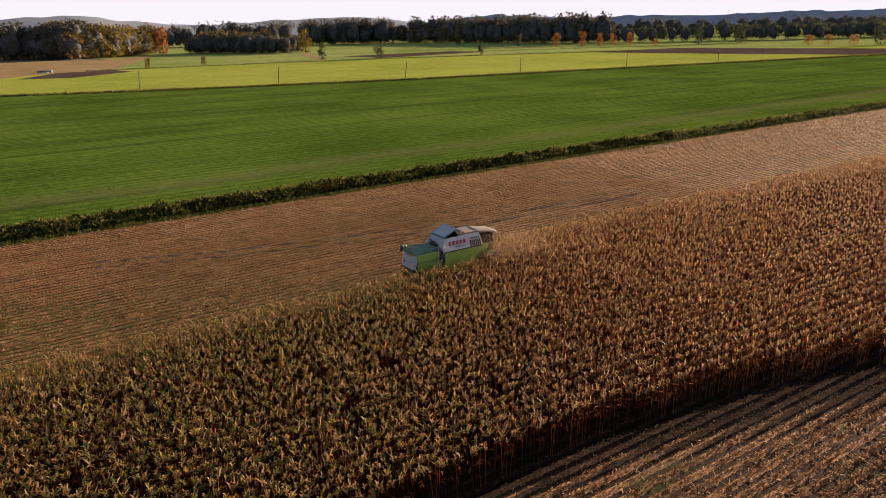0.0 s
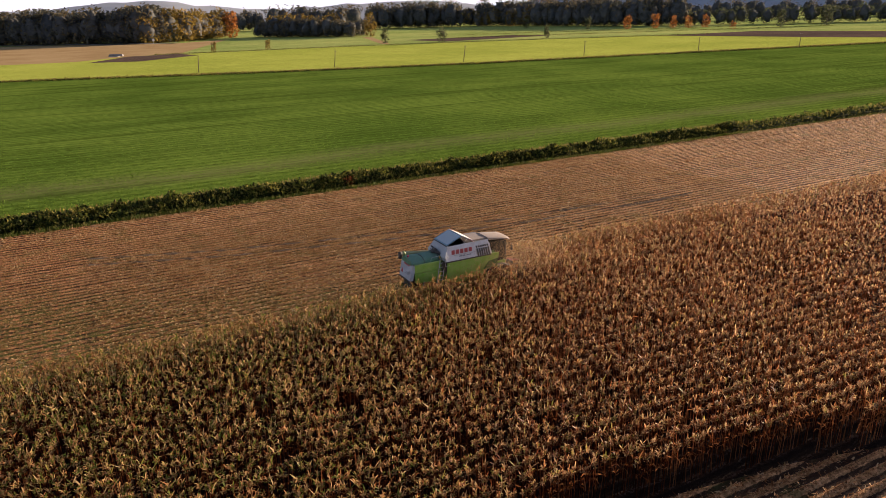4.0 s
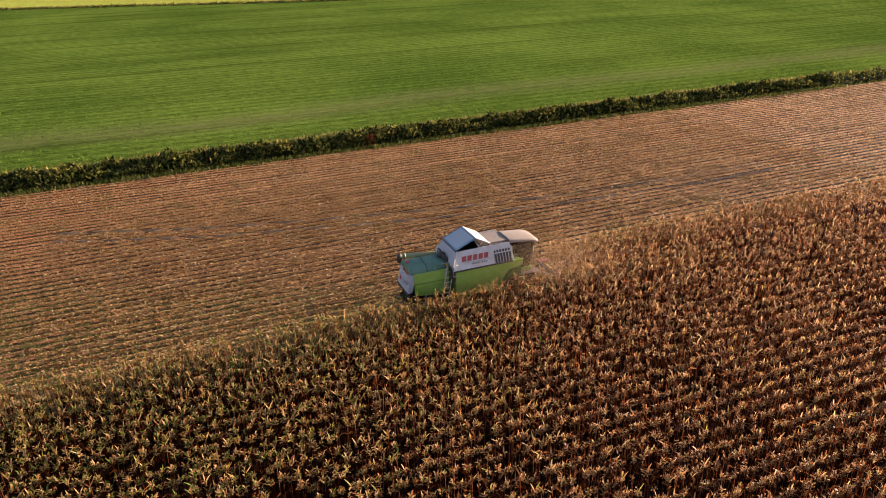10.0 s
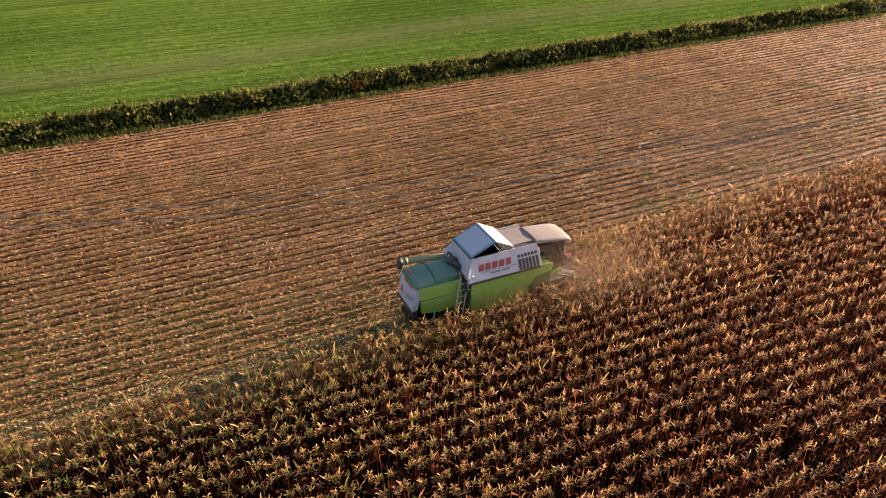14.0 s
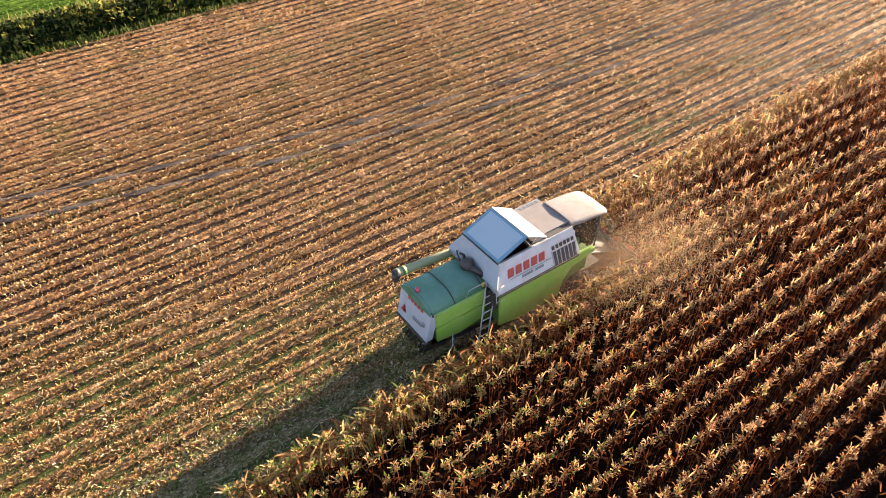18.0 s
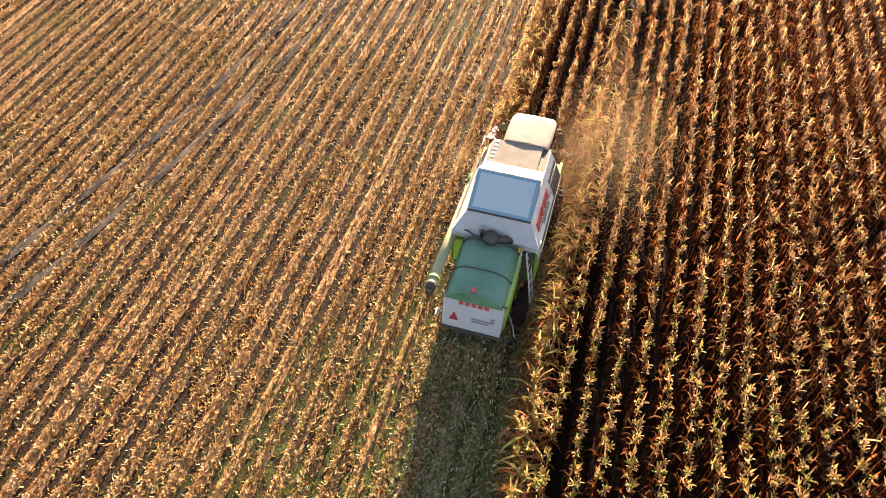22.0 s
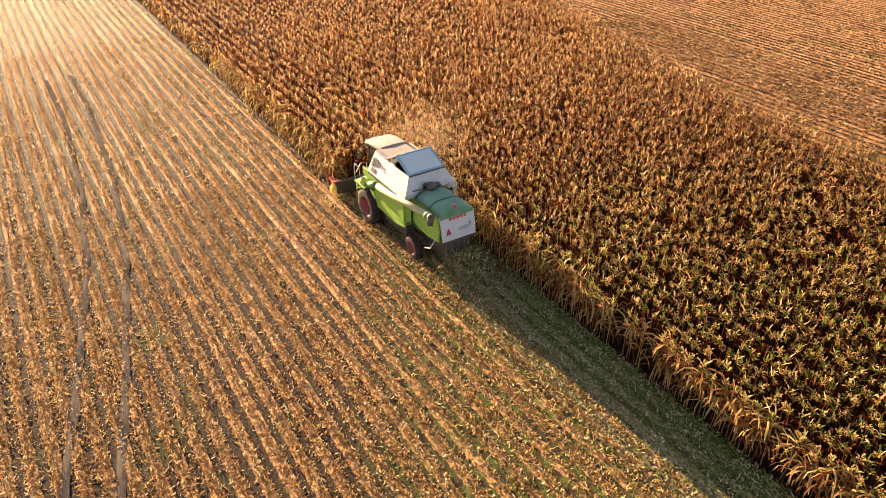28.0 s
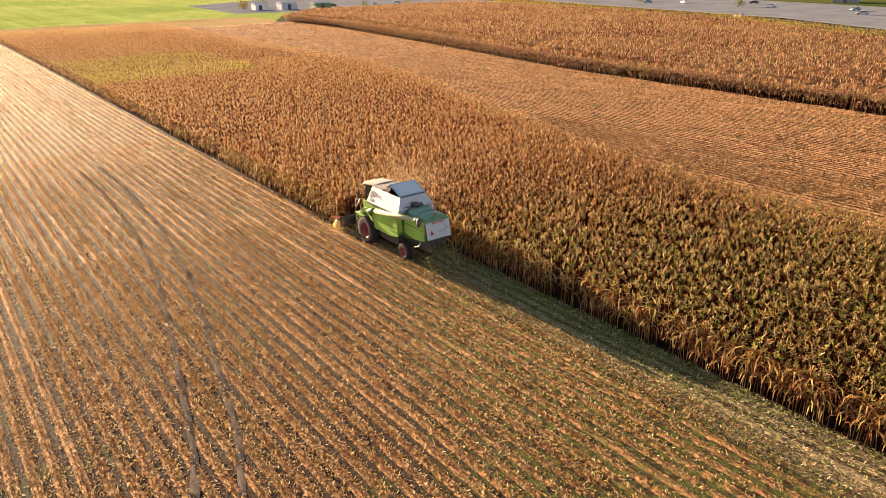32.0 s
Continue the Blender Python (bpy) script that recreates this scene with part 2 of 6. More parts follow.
def row_soil(name, soil, straw, pitch, start, cover=0.5, spot=None, rows=0.34):
    """Soil with crop rows along x: a mat of dead leaves lies on the row strips, bare soil shows between them."""
    n = Nodes(name)
    y = n.axis("Y")
    wob = n.math("MULTIPLY_ADD", n.noise(0.25, 2), 0.16, y)
    ph = n.math("COSINE", n.math("MULTIPLY", n.math("SUBTRACT", wob, start + 0.08), 2 * math.pi / pitch))
    fine = n.noise(6.0, 5, n.stretch(0.7, 1, 1), 0.7)
    k = n.math("ADD", n.math("MULTIPLY_ADD", ph, rows, fine), n.math("MULTIPLY_ADD", n.noise(1.0, 3, n.stretch(0.012, 0.9, 1)), 1.1, n.math("MULTIPLY_ADD", n.noise(0.7, 3), 0.25, cover - 1.25)))
    bits = n.noise(17.0, 4, n.stretch(1, 0.8, 1), 0.7)
    leaf = n.add("TexVoronoi", Scale=11.0)
    n.put(leaf.inputs["Vector"], n.stretch(0.8, 1.2, 1))
    tint = n.math("ADD", n.math("MULTIPLY", n.add("SeparateXYZ", Vector=leaf.outputs["Color"]).outputs["X"], 0.6), n.math("MULTIPLY", bits, 0.5))
    mat = n.ramp(tint, [(0.18, tuple(0.22 * v * w for v, w in zip(straw, (1, 0.85, 0.75)))), (0.42, tuple(0.75 * v for v in straw)), (0.62, straw), (0.85, tuple(min(0.75, 1.45 * v + 0.03) for v in straw))])
    earth = n.ramp(bits, [(0.32, tuple(0.45 * v for v in soil)), (0.5, soil), (0.68, tuple(1.7 * v for v in soil))])
    mask = n.add("MapRange", Value=k)
    mask.inputs["From Min"].default_value, mask.inputs["From Max"].default_value = 0.40, 0.56
    col = n.mix(mask.outputs[0], earth, mat)
    if spot is not None:
        col = spot(n, col)
    n.bump(n.math("ADD", fine, n.math("MULTIPLY", tint, 0.9)), 1.0, 0.12)
    return n.done(col, 0.85, 0, 0.06)


def weedy(n, col):
    w = n.ramp(n.noise(0.35, 4), [(0.54, (0, 0, 0)), (0.68, (0.6, 0.6, 0.6))])
    return n.mix(w, col, (0.060, 0.072, 0.018))


def regrowth_shade_tint(n, col):
    # green weeds among the residue of the cut strip, with the shadow's olive tint added
    w = n.math("MULTIPLY", n.math("MULTIPLY", green_strip(n), 0.75), n.ramp(n.noise(3.0, 4), [(0.35, (0.2, 0.2, 0.2)), (0.6, (1, 1, 1))]))
    return n.mix(w, col, n.ramp(n.noise(12.0, 3), [(0.35, (0.05, 0.072, 0.015)), (0.65, (0.15, 0.18, 0.038))]))


def weathered(n, col):
    # stubble tinted darker and browner towards the start of the rows, with less litter
    f = n.add("MapRange", Value=n.math("ADD", n.axis("X"), n.math("MULTIPLY", n.noise(0.12, 3), 16.0)))
    f.inputs["From Min"].default_value, f.inputs["From Max"].default_value = 34.0, 60.0
    f.inputs["To Min"].default_value, f.inputs["To Max"].default_value = 0.68, 0.0
    g = n.add("MapRange", Value=n.math("ADD", n.math("MULTIPLY", n.axis("X"), 0.5), n.math("ADD", n.axis("Y"), n.math("MULTIPLY", n.noise(0.35, 3), 5.0))))
    g.inputs["From Min"].default_value, g.inputs["From Max"].default_value = 75.5, 81.0
    g.inputs["To Min"].default_value, g.inputs["To Max"].default_value = 0.8, 0.0
    col = n.mix(n.math("MULTIPLY", g.outputs[0], n.ramp(n.noise(2.2, 4), [(0.38, (0, 0, 0)), (0.58, (1, 1, 1))])), col, n.ramp(n.noise(14.0, 3), [(0.35, (0.05, 0.07, 0.018)), (0.65, (0.15, 0.18, 0.045))]))
    return weedy(n, n.mix(f.outputs[0], col, (0.72, 0.58, 0.52), "MULTIPLY"))


STUBBLE = row_soil("stubble_soil", (0.036, 0.024, 0.017), (0.49, 0.275, 0.125), PITCH, ROW0, 0.62, weathered, 0.6)
STUBBLE_S = row_soil("southern_stubble_soil", (0.040, 0.021, 0.013), (0.43, 0.228, 0.10), PITCH, ROW0, 0.60, weedy, 0.55)
SWATH = row_soil("chopped_swath", (0.085, 0.058, 0.033), (0.38, 0.28, 0.15), PITCH, ROW0, 0.66, regrowth_shade_tint, 0.28)
# soil under the maize, near black to carry the shade between plants
SOIL = row_soil("shade_dark_soil", (0.013, 0.007, 0.005), (0.036, 0.018, 0.009), PITCH, ROW0, 0.4)


def field(name, a, b, line=None, spot=None, scale=0.05, fine_scale=1.6, rough=0.9, strength=0.6):
    """A far or low crop: two tints in patches, fine grain, drill lines along x."""
    n = Nodes(name)
    big, fine = n.noise(scale, 3), n.noise(fine_scale, 5, n.stretch(0.3, 1.4, 1))
    col = n.ramp(n.math("MULTIPLY_ADD", n.math("SUBTRACT", fine, 0.5), 0.9, big), [(0.3, a), (0.7, b)])
    if line:
        period, depth = line
        wob = n.math("MULTIPLY_ADD", n.noise(0.08, 2), 0.5, n.axis("Y"))
        s = n.math("MULTIPLY_ADD", n.math("SINE", n.math("MULTIPLY", wob, 2 * math.pi / period)), 0.5, 0.5)
        s = n.math("MULTIPLY", s, n.noise(0.4, 3, n.stretch(0.15, 1, 1)))
        streak = n.math("ADD", n.noise(1.0, 4, n.stretch(0.02, 0.8, 1)), n.noise(1.0, 2, n.stretch(0.004, 0.16, 1)))
        s = n.math("MAXIMUM", s, n.math("MULTIPLY", n.math("SUBTRACT", 1.06, streak), 2.6))
        s = n.math("MINIMUM", n.math("MAXIMUM", s, 0.0), 0.85)
        col = n.mix(n.math("MULTIPLY", s, depth), col, tuple(0.35 * v for v in a))
    if line:
        tuft = n.noise(1.0, 3, n.stretch(0.7, 4.0, 1), 0.7)
        col = n.mix(0.8, col, n.ramp(tuft, [(0.36, (0.42, 0.42, 0.42)), (0.62, (1.35, 1.35, 1.35))]), "MULTIPLY")
    if spot is not None:
        col = spot(n, col)
    n.bump(fine, strength, 0.15)
    return n.done(col, rough, 0, 0.0)


def bare_strip(n, col):
    # a thin, pale band where the young crop has failed, about 18 m in from the hedge
    y = n.math("ADD", n.axis("Y"), n.math("MULTIPLY", n.noise(0.03, 3), 9.0))
    d = n.math("ABSOLUTE", n.math("SUBTRACT", y, 108.5))
    f = n.add("MapRange", Value=n.math("ADD", d, n.math("MULTIPLY", n.noise(0.5, 4, n.stretch(0.2, 1, 1)), 4.0)))
    f.inputs["From Min"].default_value, f.inputs["From Max"].default_value = 1.8, 8.5
    f.inputs["To Min"].default_value, f.inputs["To Max"].default_value = 0.65, 0.0
    thin = n.math("MULTIPLY", f.outputs[0], n.ramp(n.noise(1.3, 4, n.stretch(0.35, 1.2, 1)), [(0.36, (0.35, 0.35, 0.35)), (0.6, (1, 1, 1))]))
    return n.mix(thin, col, (0.165, 0.160, 0.065))


GREEN = field("young_winter_crop", (0.082, 0.142, 0.018), (0.165, 0.245, 0.034), (2.2, 0.85), bare_strip, 0.03, 2.2)
LIME = field("bright_grassland", (0.33, 0.39, 0.055), (0.46, 0.50, 0.085), (6.0, 0.3), None, 0.02, 0.4)
LIME2 = field("meadow", (0.25, 0.33, 0.08), (0.42, 0.46, 0.14), (18.0, 0.35), None, 0.012, 0.3)
TAN = field("sandy_bank", (0.30, 0.205, 0.095), (0.40, 0.29, 0.145), None, None, 0.03, 0.5)
BROWN = field("ploughed_earth", (0.090, 0.066, 0.054), (0.132, 0.096, 0.075), (9.0, 0.3), None, 0.02, 0.5)
FARGROUND = field("far_ground", (0.048, 0.072, 0.018), (0.102, 0.108, 0.036), None, None, 0.006, 0.15)
TRACK = field("wheel_track_soil", (0.085, 0.07, 0.058), (0.155, 0.125, 0.10), None, None, 0.6, 4.0)
ASPHALT = field("asphalt", (0.036, 0.036, 0.039), (0.060, 0.060, 0.063), None, None, 0.2, 3.0, 0.85, 0.2)
YARD = field("grey_yard", (0.15, 0.155, 0.168), (0.22, 0.225, 0.24), None, None, 0.08, 0.6, 0.8, 0.2)
CANOPY = field("far_maize_canopy", (0.10, 0.045, 0.02), (0.22, 0.12, 0.055), None, None, 0.03, 1.3, 0.9, 1.0)
PAVE = field("pale_paving", (0.204, 0.198, 0.192), (0.276, 0.270, 0.258), None, None, 0.2, 1.0, 0.8, 0.2)
# inner crown colour carries the shade inside the woods, bluish for distance
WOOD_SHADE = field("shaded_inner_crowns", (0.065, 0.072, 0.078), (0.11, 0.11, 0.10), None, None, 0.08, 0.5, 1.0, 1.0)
# hill colour made pale blue-grey, with the distance haze put into it
HILL = field("hazed_wooded_hill", (0.30, 0.33, 0.37), (0.36, 0.39, 0.43), None, None, 0.004, 0.02)


def paint(name, a, dusty=(0.36, 0.27, 0.17), dust=0.35, rough=0.35, grain=3.0, metal=0.0):
    """Machine paint under dust: dust lies in blotches and on top faces."""
    n = Nodes(name)
    up = n.add("SeparateXYZ", Vector=n.add("NewGeometry").outputs["Normal"]).outputs["Z"]
    blot = n.math("ADD", n.math("MULTIPLY", n.noise(grain, 5), 1.2), n.math("MULTIPLY", n.noise(grain * 9, 4), 0.4))
    f = n.math("MULTIPLY", n.math("ADD", n.math("MULTIPLY", n.math("MAXIMUM", up, 0.0), 0.35), n.math("SUBTRACT", blot, 0.42)), dust)
    f = n.math("MINIMUM", n.math("MAXIMUM", f, 0.0), 0.9)
    n.bump(n.noise(grain * 14, 2), 0.08, 0.01)
    return n.done(n.mix(f, a, dusty), n.math("MULTIPLY_ADD", f, 0.5, rough), metal, 0.5)


M_GREEN = paint("green_paint", (0.20, 0.42, 0.016), (0.46, 0.48, 0.20), 0.7)
M_DGREEN = paint("dark_green_paint", (0.06, 0.16, 0.02), dust=0.3)
M_HOOD = paint("faded_green_hood", (0.026, 0.135, 0.028), (0.16, 0.27, 0.20), 1.2, 0.42, 1.3)
M_WHITE = paint("white_paint", (0.76, 0.755, 0.74), (0.48, 0.42, 0.35), 0.9, 0.4, 2.2)
M_CREAM = paint("dusty_cream_roof", (0.296, 0.267, 0.237), (0.249, 0.201, 0.169), 0.9, 0.6)
M_GREY = paint("grey_sheet_metal", (0.42, 0.445, 0.465), (0.30, 0.28, 0.25), 0.5, 0.5)
# blues of the tank lid: the sky's reflection is put into the sheet colour
M_BLUE = paint("blue_grey_sheet", (0.10, 0.22, 0.31), (0.22, 0.33, 0.39), 1.2, 0.34, 0.8)
M_PALEBLUE = paint("sky_tinted_sheet", (0.15, 0.30, 0.39), (0.48, 0.53, 0.54), 1.5, 0.42, 1.7)
M_TUBE = paint("pale_green_tube", (0.40, 0.40, 0.19), (0.34, 0.30, 0.16), 0.6, 0.45)
M_DARK = paint("dark_steel", (0.025, 0.025, 0.025), (0.20, 0.15, 0.10), 0.4, 0.5)
M_RED = paint("red_paint", (0.418, 0.027, 0.027), dust=0.3)
M_PINK = paint("red_reflector", (0.608, 0.076, 0.099), dust=0.1, rough=0.2)
M_YELLOW = paint("yellow_plastic", (0.570, 0.365, 0.015), dust=0.25)
M_RIM = paint("rust_red_rim", (0.24, 0.028, 0.022), (0.16, 0.06, 0.045), 0.5, 0.5)
M_TYRE = paint("tyre_rubber", (0.018, 0.014, 0.012), (0.07, 0.035, 0.025), 0.5, 0.85)
M_RAIL = paint("light_grey_rail", (0.471, 0.471, 0.456), dust=0.3)
M_CLOTH = paint("faded_letter_grey", (0.213, 0.228, 0.243), dust=0.3)
M_BARK = bark()


def glass():
    n = Nodes("dusty_cab_glass")
    f = n.noise(3, 4)
    return n.done(n.ramp(f, [(0.3, (0.02, 0.025, 0.02)), (0.8, (0.07, 0.06, 0.045))]), n.math("MULTIPLY", f, 0.3), 0, 0.8)


M_GLASS = glass()


# ---- mesh helpers ----
def np_mesh(name, verts, faces, material, second=None, which=None):
    verts, faces = np.asarray(verts, np.float32), np.asarray(faces, np.int32)
    me = bpy.data.meshes.new(name)
    me.vertices.add(len(verts))
    me.vertices.foreach_set("co", verts.ravel())
    me.loops.add(faces.size)
    me.loops.foreach_set("vertex_index", faces.ravel())
    me.polygons.add(len(faces))
    me.polygons.foreach_set("loop_start", np.arange(0, faces.size, faces.shape[1], dtype=np.int32))
    me.update(calc_edges=True)
    me.materials.append(material)
    if second is not None:
        me.materials.append(second)
        me.polygons.foreach_set("material_index", np.asarray(which, np.int32))
    return me


def part(name, bm, material, parent, label=""):
    me = bpy.data.meshes.new(name)
    bm.normal_update()
    bm.to_mesh(me)
    bm.free()
    me.materials.append(material)
    ob = new(name, me)
    ob.parent = parent
    return tagged(ob, label) if label else ob


def thing(name, at, label, category, group="", kind=""):
    ob = new(name)
    ob.location = at
    return tagged(ob, label, category, group, kind)


def add_box(bm, x0, x1, y0, y1, z0, z1, bevel=0.0, m=None):
    g = bmesh.ops.create_cube(bm, size=1, matrix=Matrix.LocRotScale(((x0 + x1) / 2, (y0 + y1) / 2, (z0 + z1) / 2), None, (x1 - x0, y1 - y0, z1 - z0)))
    vs = g["verts"]
    if m is not None:
        bmesh.ops.transform(bm, matrix=m, verts=vs)
    if bevel:
        es = {e for v in vs for e in v.link_edges}
        bmesh.ops.bevel(bm, geom=list(es), offset=bevel, segments=2, affect="EDGES", profile=0.6)
    return bm


def boxed(*a, **k):
    return add_box(bmesh.new(), *a, **k)


def add_tube(bm, pts, r, sides=8, close=True):
    """A round bar along points."""
    pts = [Vector(p) for p in pts]
    rings = []
    for i, p in enumerate(pts):
        d = (pts[min(i + 1, len(pts) - 1)] - pts[max(i - 1, 0)]).normalized()
        u = d.cross(Vector((0, 0, 1)) if abs(d.z) < 0.9 else Vector((1, 0, 0))).normalized()
        v = d.cross(u)
        rr = r[i] if isinstance(r, (list, tuple)) else r
        rings.append([bm.verts.new(p + rr * (u * math.cos(a) + v * math.sin(a))) for a in [2 * math.pi * k / sides for k in range(sides)]])
    for a, b in zip(rings, rings[1:]):
        for k in range(sides):
            f = bm.faces.new((a[k], a[(k + 1) % sides], b[(k + 1) % sides], b[k]))
            f.smooth = True
    if close:
        bm.faces.new(rings[0][::-1])
        bm.faces.new(rings[-1])
    return bm


def tube(pts, r, sides=8):
    return add_tube(bmesh.new(), pts, r, sides)


def solid(profile, y0, y1):
    """A profile of (x, z) points drawn out from y0 to y1."""
    bm = bmesh.new()
    a = [bm.verts.new((x, y0, z)) for x, z in profile]
    b = [bm.verts.new((x, y1, z)) for x, z in profile]
    n = len(profile)
    bm.faces.new(a)
    bm.faces.new(b[::-1])
    for i in range(n):
        bm.faces.new((a[i], b[i], b[(i + 1) % n], a[(i + 1) % n]))
    bmesh.ops.recalc_face_normals(bm, faces=bm.faces)
    return bm


def slab(corners, thick):
    """A plate from four corners, with thickness along its normal."""
    bm = bmesh.new()
    c = [Vector(p) for p in corners]
    nrm = (c[1] - c[0]).cross(c[2] - c[0]).normalized() * thick
    a = [bm.verts.new(p) for p in c]
    b = [bm.verts.new(p - nrm) for p in c]
    n = len(c)
    bm.faces.new(a)
    bm.faces.new(b[::-1])
    for i in range(n):
        bm.faces.new((a[i], b[i], b[(i + 1) % n], a[(i + 1) % n]))
    bmesh.ops.recalc_face_normals(bm, faces=bm.faces)
    return bm


def blades(at, length, width, lean, along=None):
    """Quads standing or lying at points: each a bent leaf. Arrays of n. along: how far they stray from the rows' direction."""
    n = len(at)
    a = rng.uniform(0, 2 * math.pi, n) if along is None else rng.normal(0, along, n) + math.pi * rng.integers(0, 2, n)
    d = np.stack([np.cos(a), np.sin(a), np.zeros(n)], 1)
    s = np.stack([-np.sin(a), np.cos(a), np.zeros(n)], 1)
    up = np.array([0, 0, 1.0])
    tip = at + (d * np.cos(lean)[:, None] + up * np.sin(lean)[:, None]) * length[:, None]
    w = (width / 2)[:, None]
    tw = rng.uniform(-0.7, 0.7, n)[:, None] * up * width[:, None]
    v = np.stack([at - s * w - tw, at + s * w + tw, tip + s * w * 0.5, tip - s * w * 0.5], 1).reshape(-1, 3)
    return v, np.arange(4 * n).reshape(-1, 4)


def flakes(name, at, lo, hi, material, label, tilt=0.45, lift=0.0, kind="stuff", category="litter", along=0.75):
    """Loose leaf pieces strewn at points, tilted at random."""
    n = len(at)
    length = rng.uniform(lo, hi, n)
    v, f = blades(at + np.array([0, 0, lift]), length, length * rng.uniform(0.18, 0.42, n), rng.normal(0.1, tilt, n), along)
    return tagged(new(name, np_mesh(name, v, f, material)), label, category, kind=kind)


# ---- the land ----
def sheet(name, pts, z, material, label, category="field"):
    me = bpy.data.meshes.new(name)
    me.from_pydata([(x, y, z) for x, y in pts], [], [list(range(len(pts)))])
    me.materials.append(material)
    ob = new(name, me)
    return tagged(ob, label, category, kind="structure")


def ridged(name, x0, x1, y0, y1, z, amp, material, label, step=4.0, south=None, north=None):
    """A field sheet with rounded row ridges along x; south and north may give its edges as functions of x."""
    ny = max(4, int(((max(north(x) for x in np.linspace(x0, x1, 30)) if north else y1) - (min(south(x) for x in np.linspace(x0, x1, 30)) if south else y0)) / PITCH * 8))
    nx = int((x1 - x0) / step)
    xs = np.linspace(x0, x1, nx + 1)
    u = np.linspace(0, 1, ny + 1)
    lo = np.array([south(x) if south else y0 for x in xs])
    hi = np.array([north(x) if north else y1 for x in xs])
    X = np.repeat(xs[:, None], ny + 1, 1)
    Y = np.clip(np.repeat((min(lo) + (max(hi) - min(lo)) * u)[None, :], nx + 1, 0), lo[:, None], hi[:, None])
    Z = z + amp * (0.5 + 0.5 * np.cos(2 * math.pi * (Y - ROW0) / PITCH)) + 0.02 * np.sin(X * 0.9 + Y * 1.7) * np.sin(X * 0.37)
    v = np.stack([X, Y, Z], 2).reshape(-1, 3)
    i = np.arange(nx)[:, None] * (ny + 1) + np.arange(ny)[None, :]
    f = np.stack([i, i + ny + 1, i + ny + 2, i + 1], 2).reshape(-1, 4)
    return tagged(new(name, np_mesh(name, v, f, material)), label, "field", kind="structure")


def ramp_x(points):
    xs, ys = zip(*points)
    return lambda x: float(np.interp(x, xs, ys))


EDGE_S = ramp_x([(0, 22.0), (48, 22.0), (60, 20.0), (80, 14.5), (110, 5.0), (155, -3.0), (235, 2.0), (300, 2.0)])     # south edge of the standing maize
WALL_2 = ramp_x([(0, -25.0), (50, -26.0), (110, -28.5), (170, -38.0), (230, -46.5), (300, -46.5)])                    # north edge of the far maize
END_X = 262.0

sheet("ground", [(-4600, -4600), (4600, -4600), (4600, 4600), (-4600, 4600)], -0.12, FARGROUND, "wide farmland with fields to the horizon", "ground")
ridged("stubble_field_north", -10, 268, ROW0 + 0.2, 82.5, 0.0, 0.10, STUBBLE, "harvested maize stubble in rows with golden litter")
ridged("stubble_field_south", -10, 268, -26, 22, 0.0, 0.10, STUBBLE_S, "harvested maize stubble beyond the standing block", 4.0, WALL_2, EDGE_S)
ridged("harvested_swath", -10, 62, ROW0 - 5 * PITCH + 0.2, ROW0 + 0.2, 0.04, 0.005, SWATH, "freshly cut strip of chopped grey-green residue behind the combine")
ridged("maize_soil", -10, 62, 22, ROW0 - 5 * PITCH + 0.2, -0.01, 0.05, SOIL, "bare soil darkened for the shade under the standing maize", 4.0, EDGE_S)
ridged("maize_soil_ahead", 62, END_X, 22, ROW0 + 0.2, -0.01, 0.05, SOIL, "bare soil darkened for the shade under the maize ahead", 4.0, EDGE_S)
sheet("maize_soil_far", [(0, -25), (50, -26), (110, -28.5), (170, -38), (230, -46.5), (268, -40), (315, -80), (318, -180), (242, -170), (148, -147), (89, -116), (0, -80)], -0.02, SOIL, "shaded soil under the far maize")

DITCH_2 = ramp_x([(-200, 370), (30, 297), (74, 280), (123, 266), (178, 252), (248, 242), (330, 229), (430, 213), (700, 165)])
dx = np.linspace(-200, 700, 19)
sheet("green_field", [(-200, 87.9), (700, 87.9)] + [(x, DITCH_2(x)) for x in dx[::-1]], -0.04, GREEN, "broad young green crop in fine drill rows")
DITCH_3 = ramp_x([(-60, 480), (77, 456), (191, 446), (267, 433), (326, 415), (405, 388), (480, 360)])
d3 = np.linspace(-60, 480, 12)
sheet("grass_field", [(x, DITCH_2(x)) for x in dx] + [(700, 200), (480, 360)] + [(x, DITCH_3(x)) for x in d3[::-1]] + [(-200, 480)], -0.06, LIME, "bright yellow-green grassland lit by low sun")
sheet("meadow_far", [(-60, 480)] + [(x, DITCH_3(x)) for x in d3] + [(700, 200), (1500, 300), (1500, 1300), (200, 1300), (-60, 900)], -0.08, LIME2, "pale meadows in strips beyond the second ditch")
sheet("ploughed_plot", [(405, 392), (431, 286), (462, 203), (560, 215), (500, 385)], -0.03, BROWN, "dark ploughed plot between meadows")
sheet("ploughed_plot_small", [(260, 506), (366, 512), (372, 470), (270, 452)], -0.05, BROWN, "narrow brown ploughed strip in the meadow")
sheet("earth_heap_plot", [(40, 405), (64, 396), (97, 428), (92, 456), (62, 452)], -0.03, BROWN, "brown bare earth at the field corner")
sheet("sandy_field", [(-120, 440), (34, 421), (62, 452), (92, 460), (165, 690), (110, 640), (43, 700), (-120, 800)], -0.045, TAN, "sandy beige bank of bare ground")
sheet("pale_track", [(-60, 786), (43, 700), (81, 660), (114, 640), (118, 650), (84, 672), (46, 712), (-60, 798)], 0.3, PAVE, "white gravel track along the wood", "track")
sheet("farm_path", [(222, 458), (228, 458), (272, 600), (264, 602)], -0.03, TAN, "pale earth path between meadows", "path")
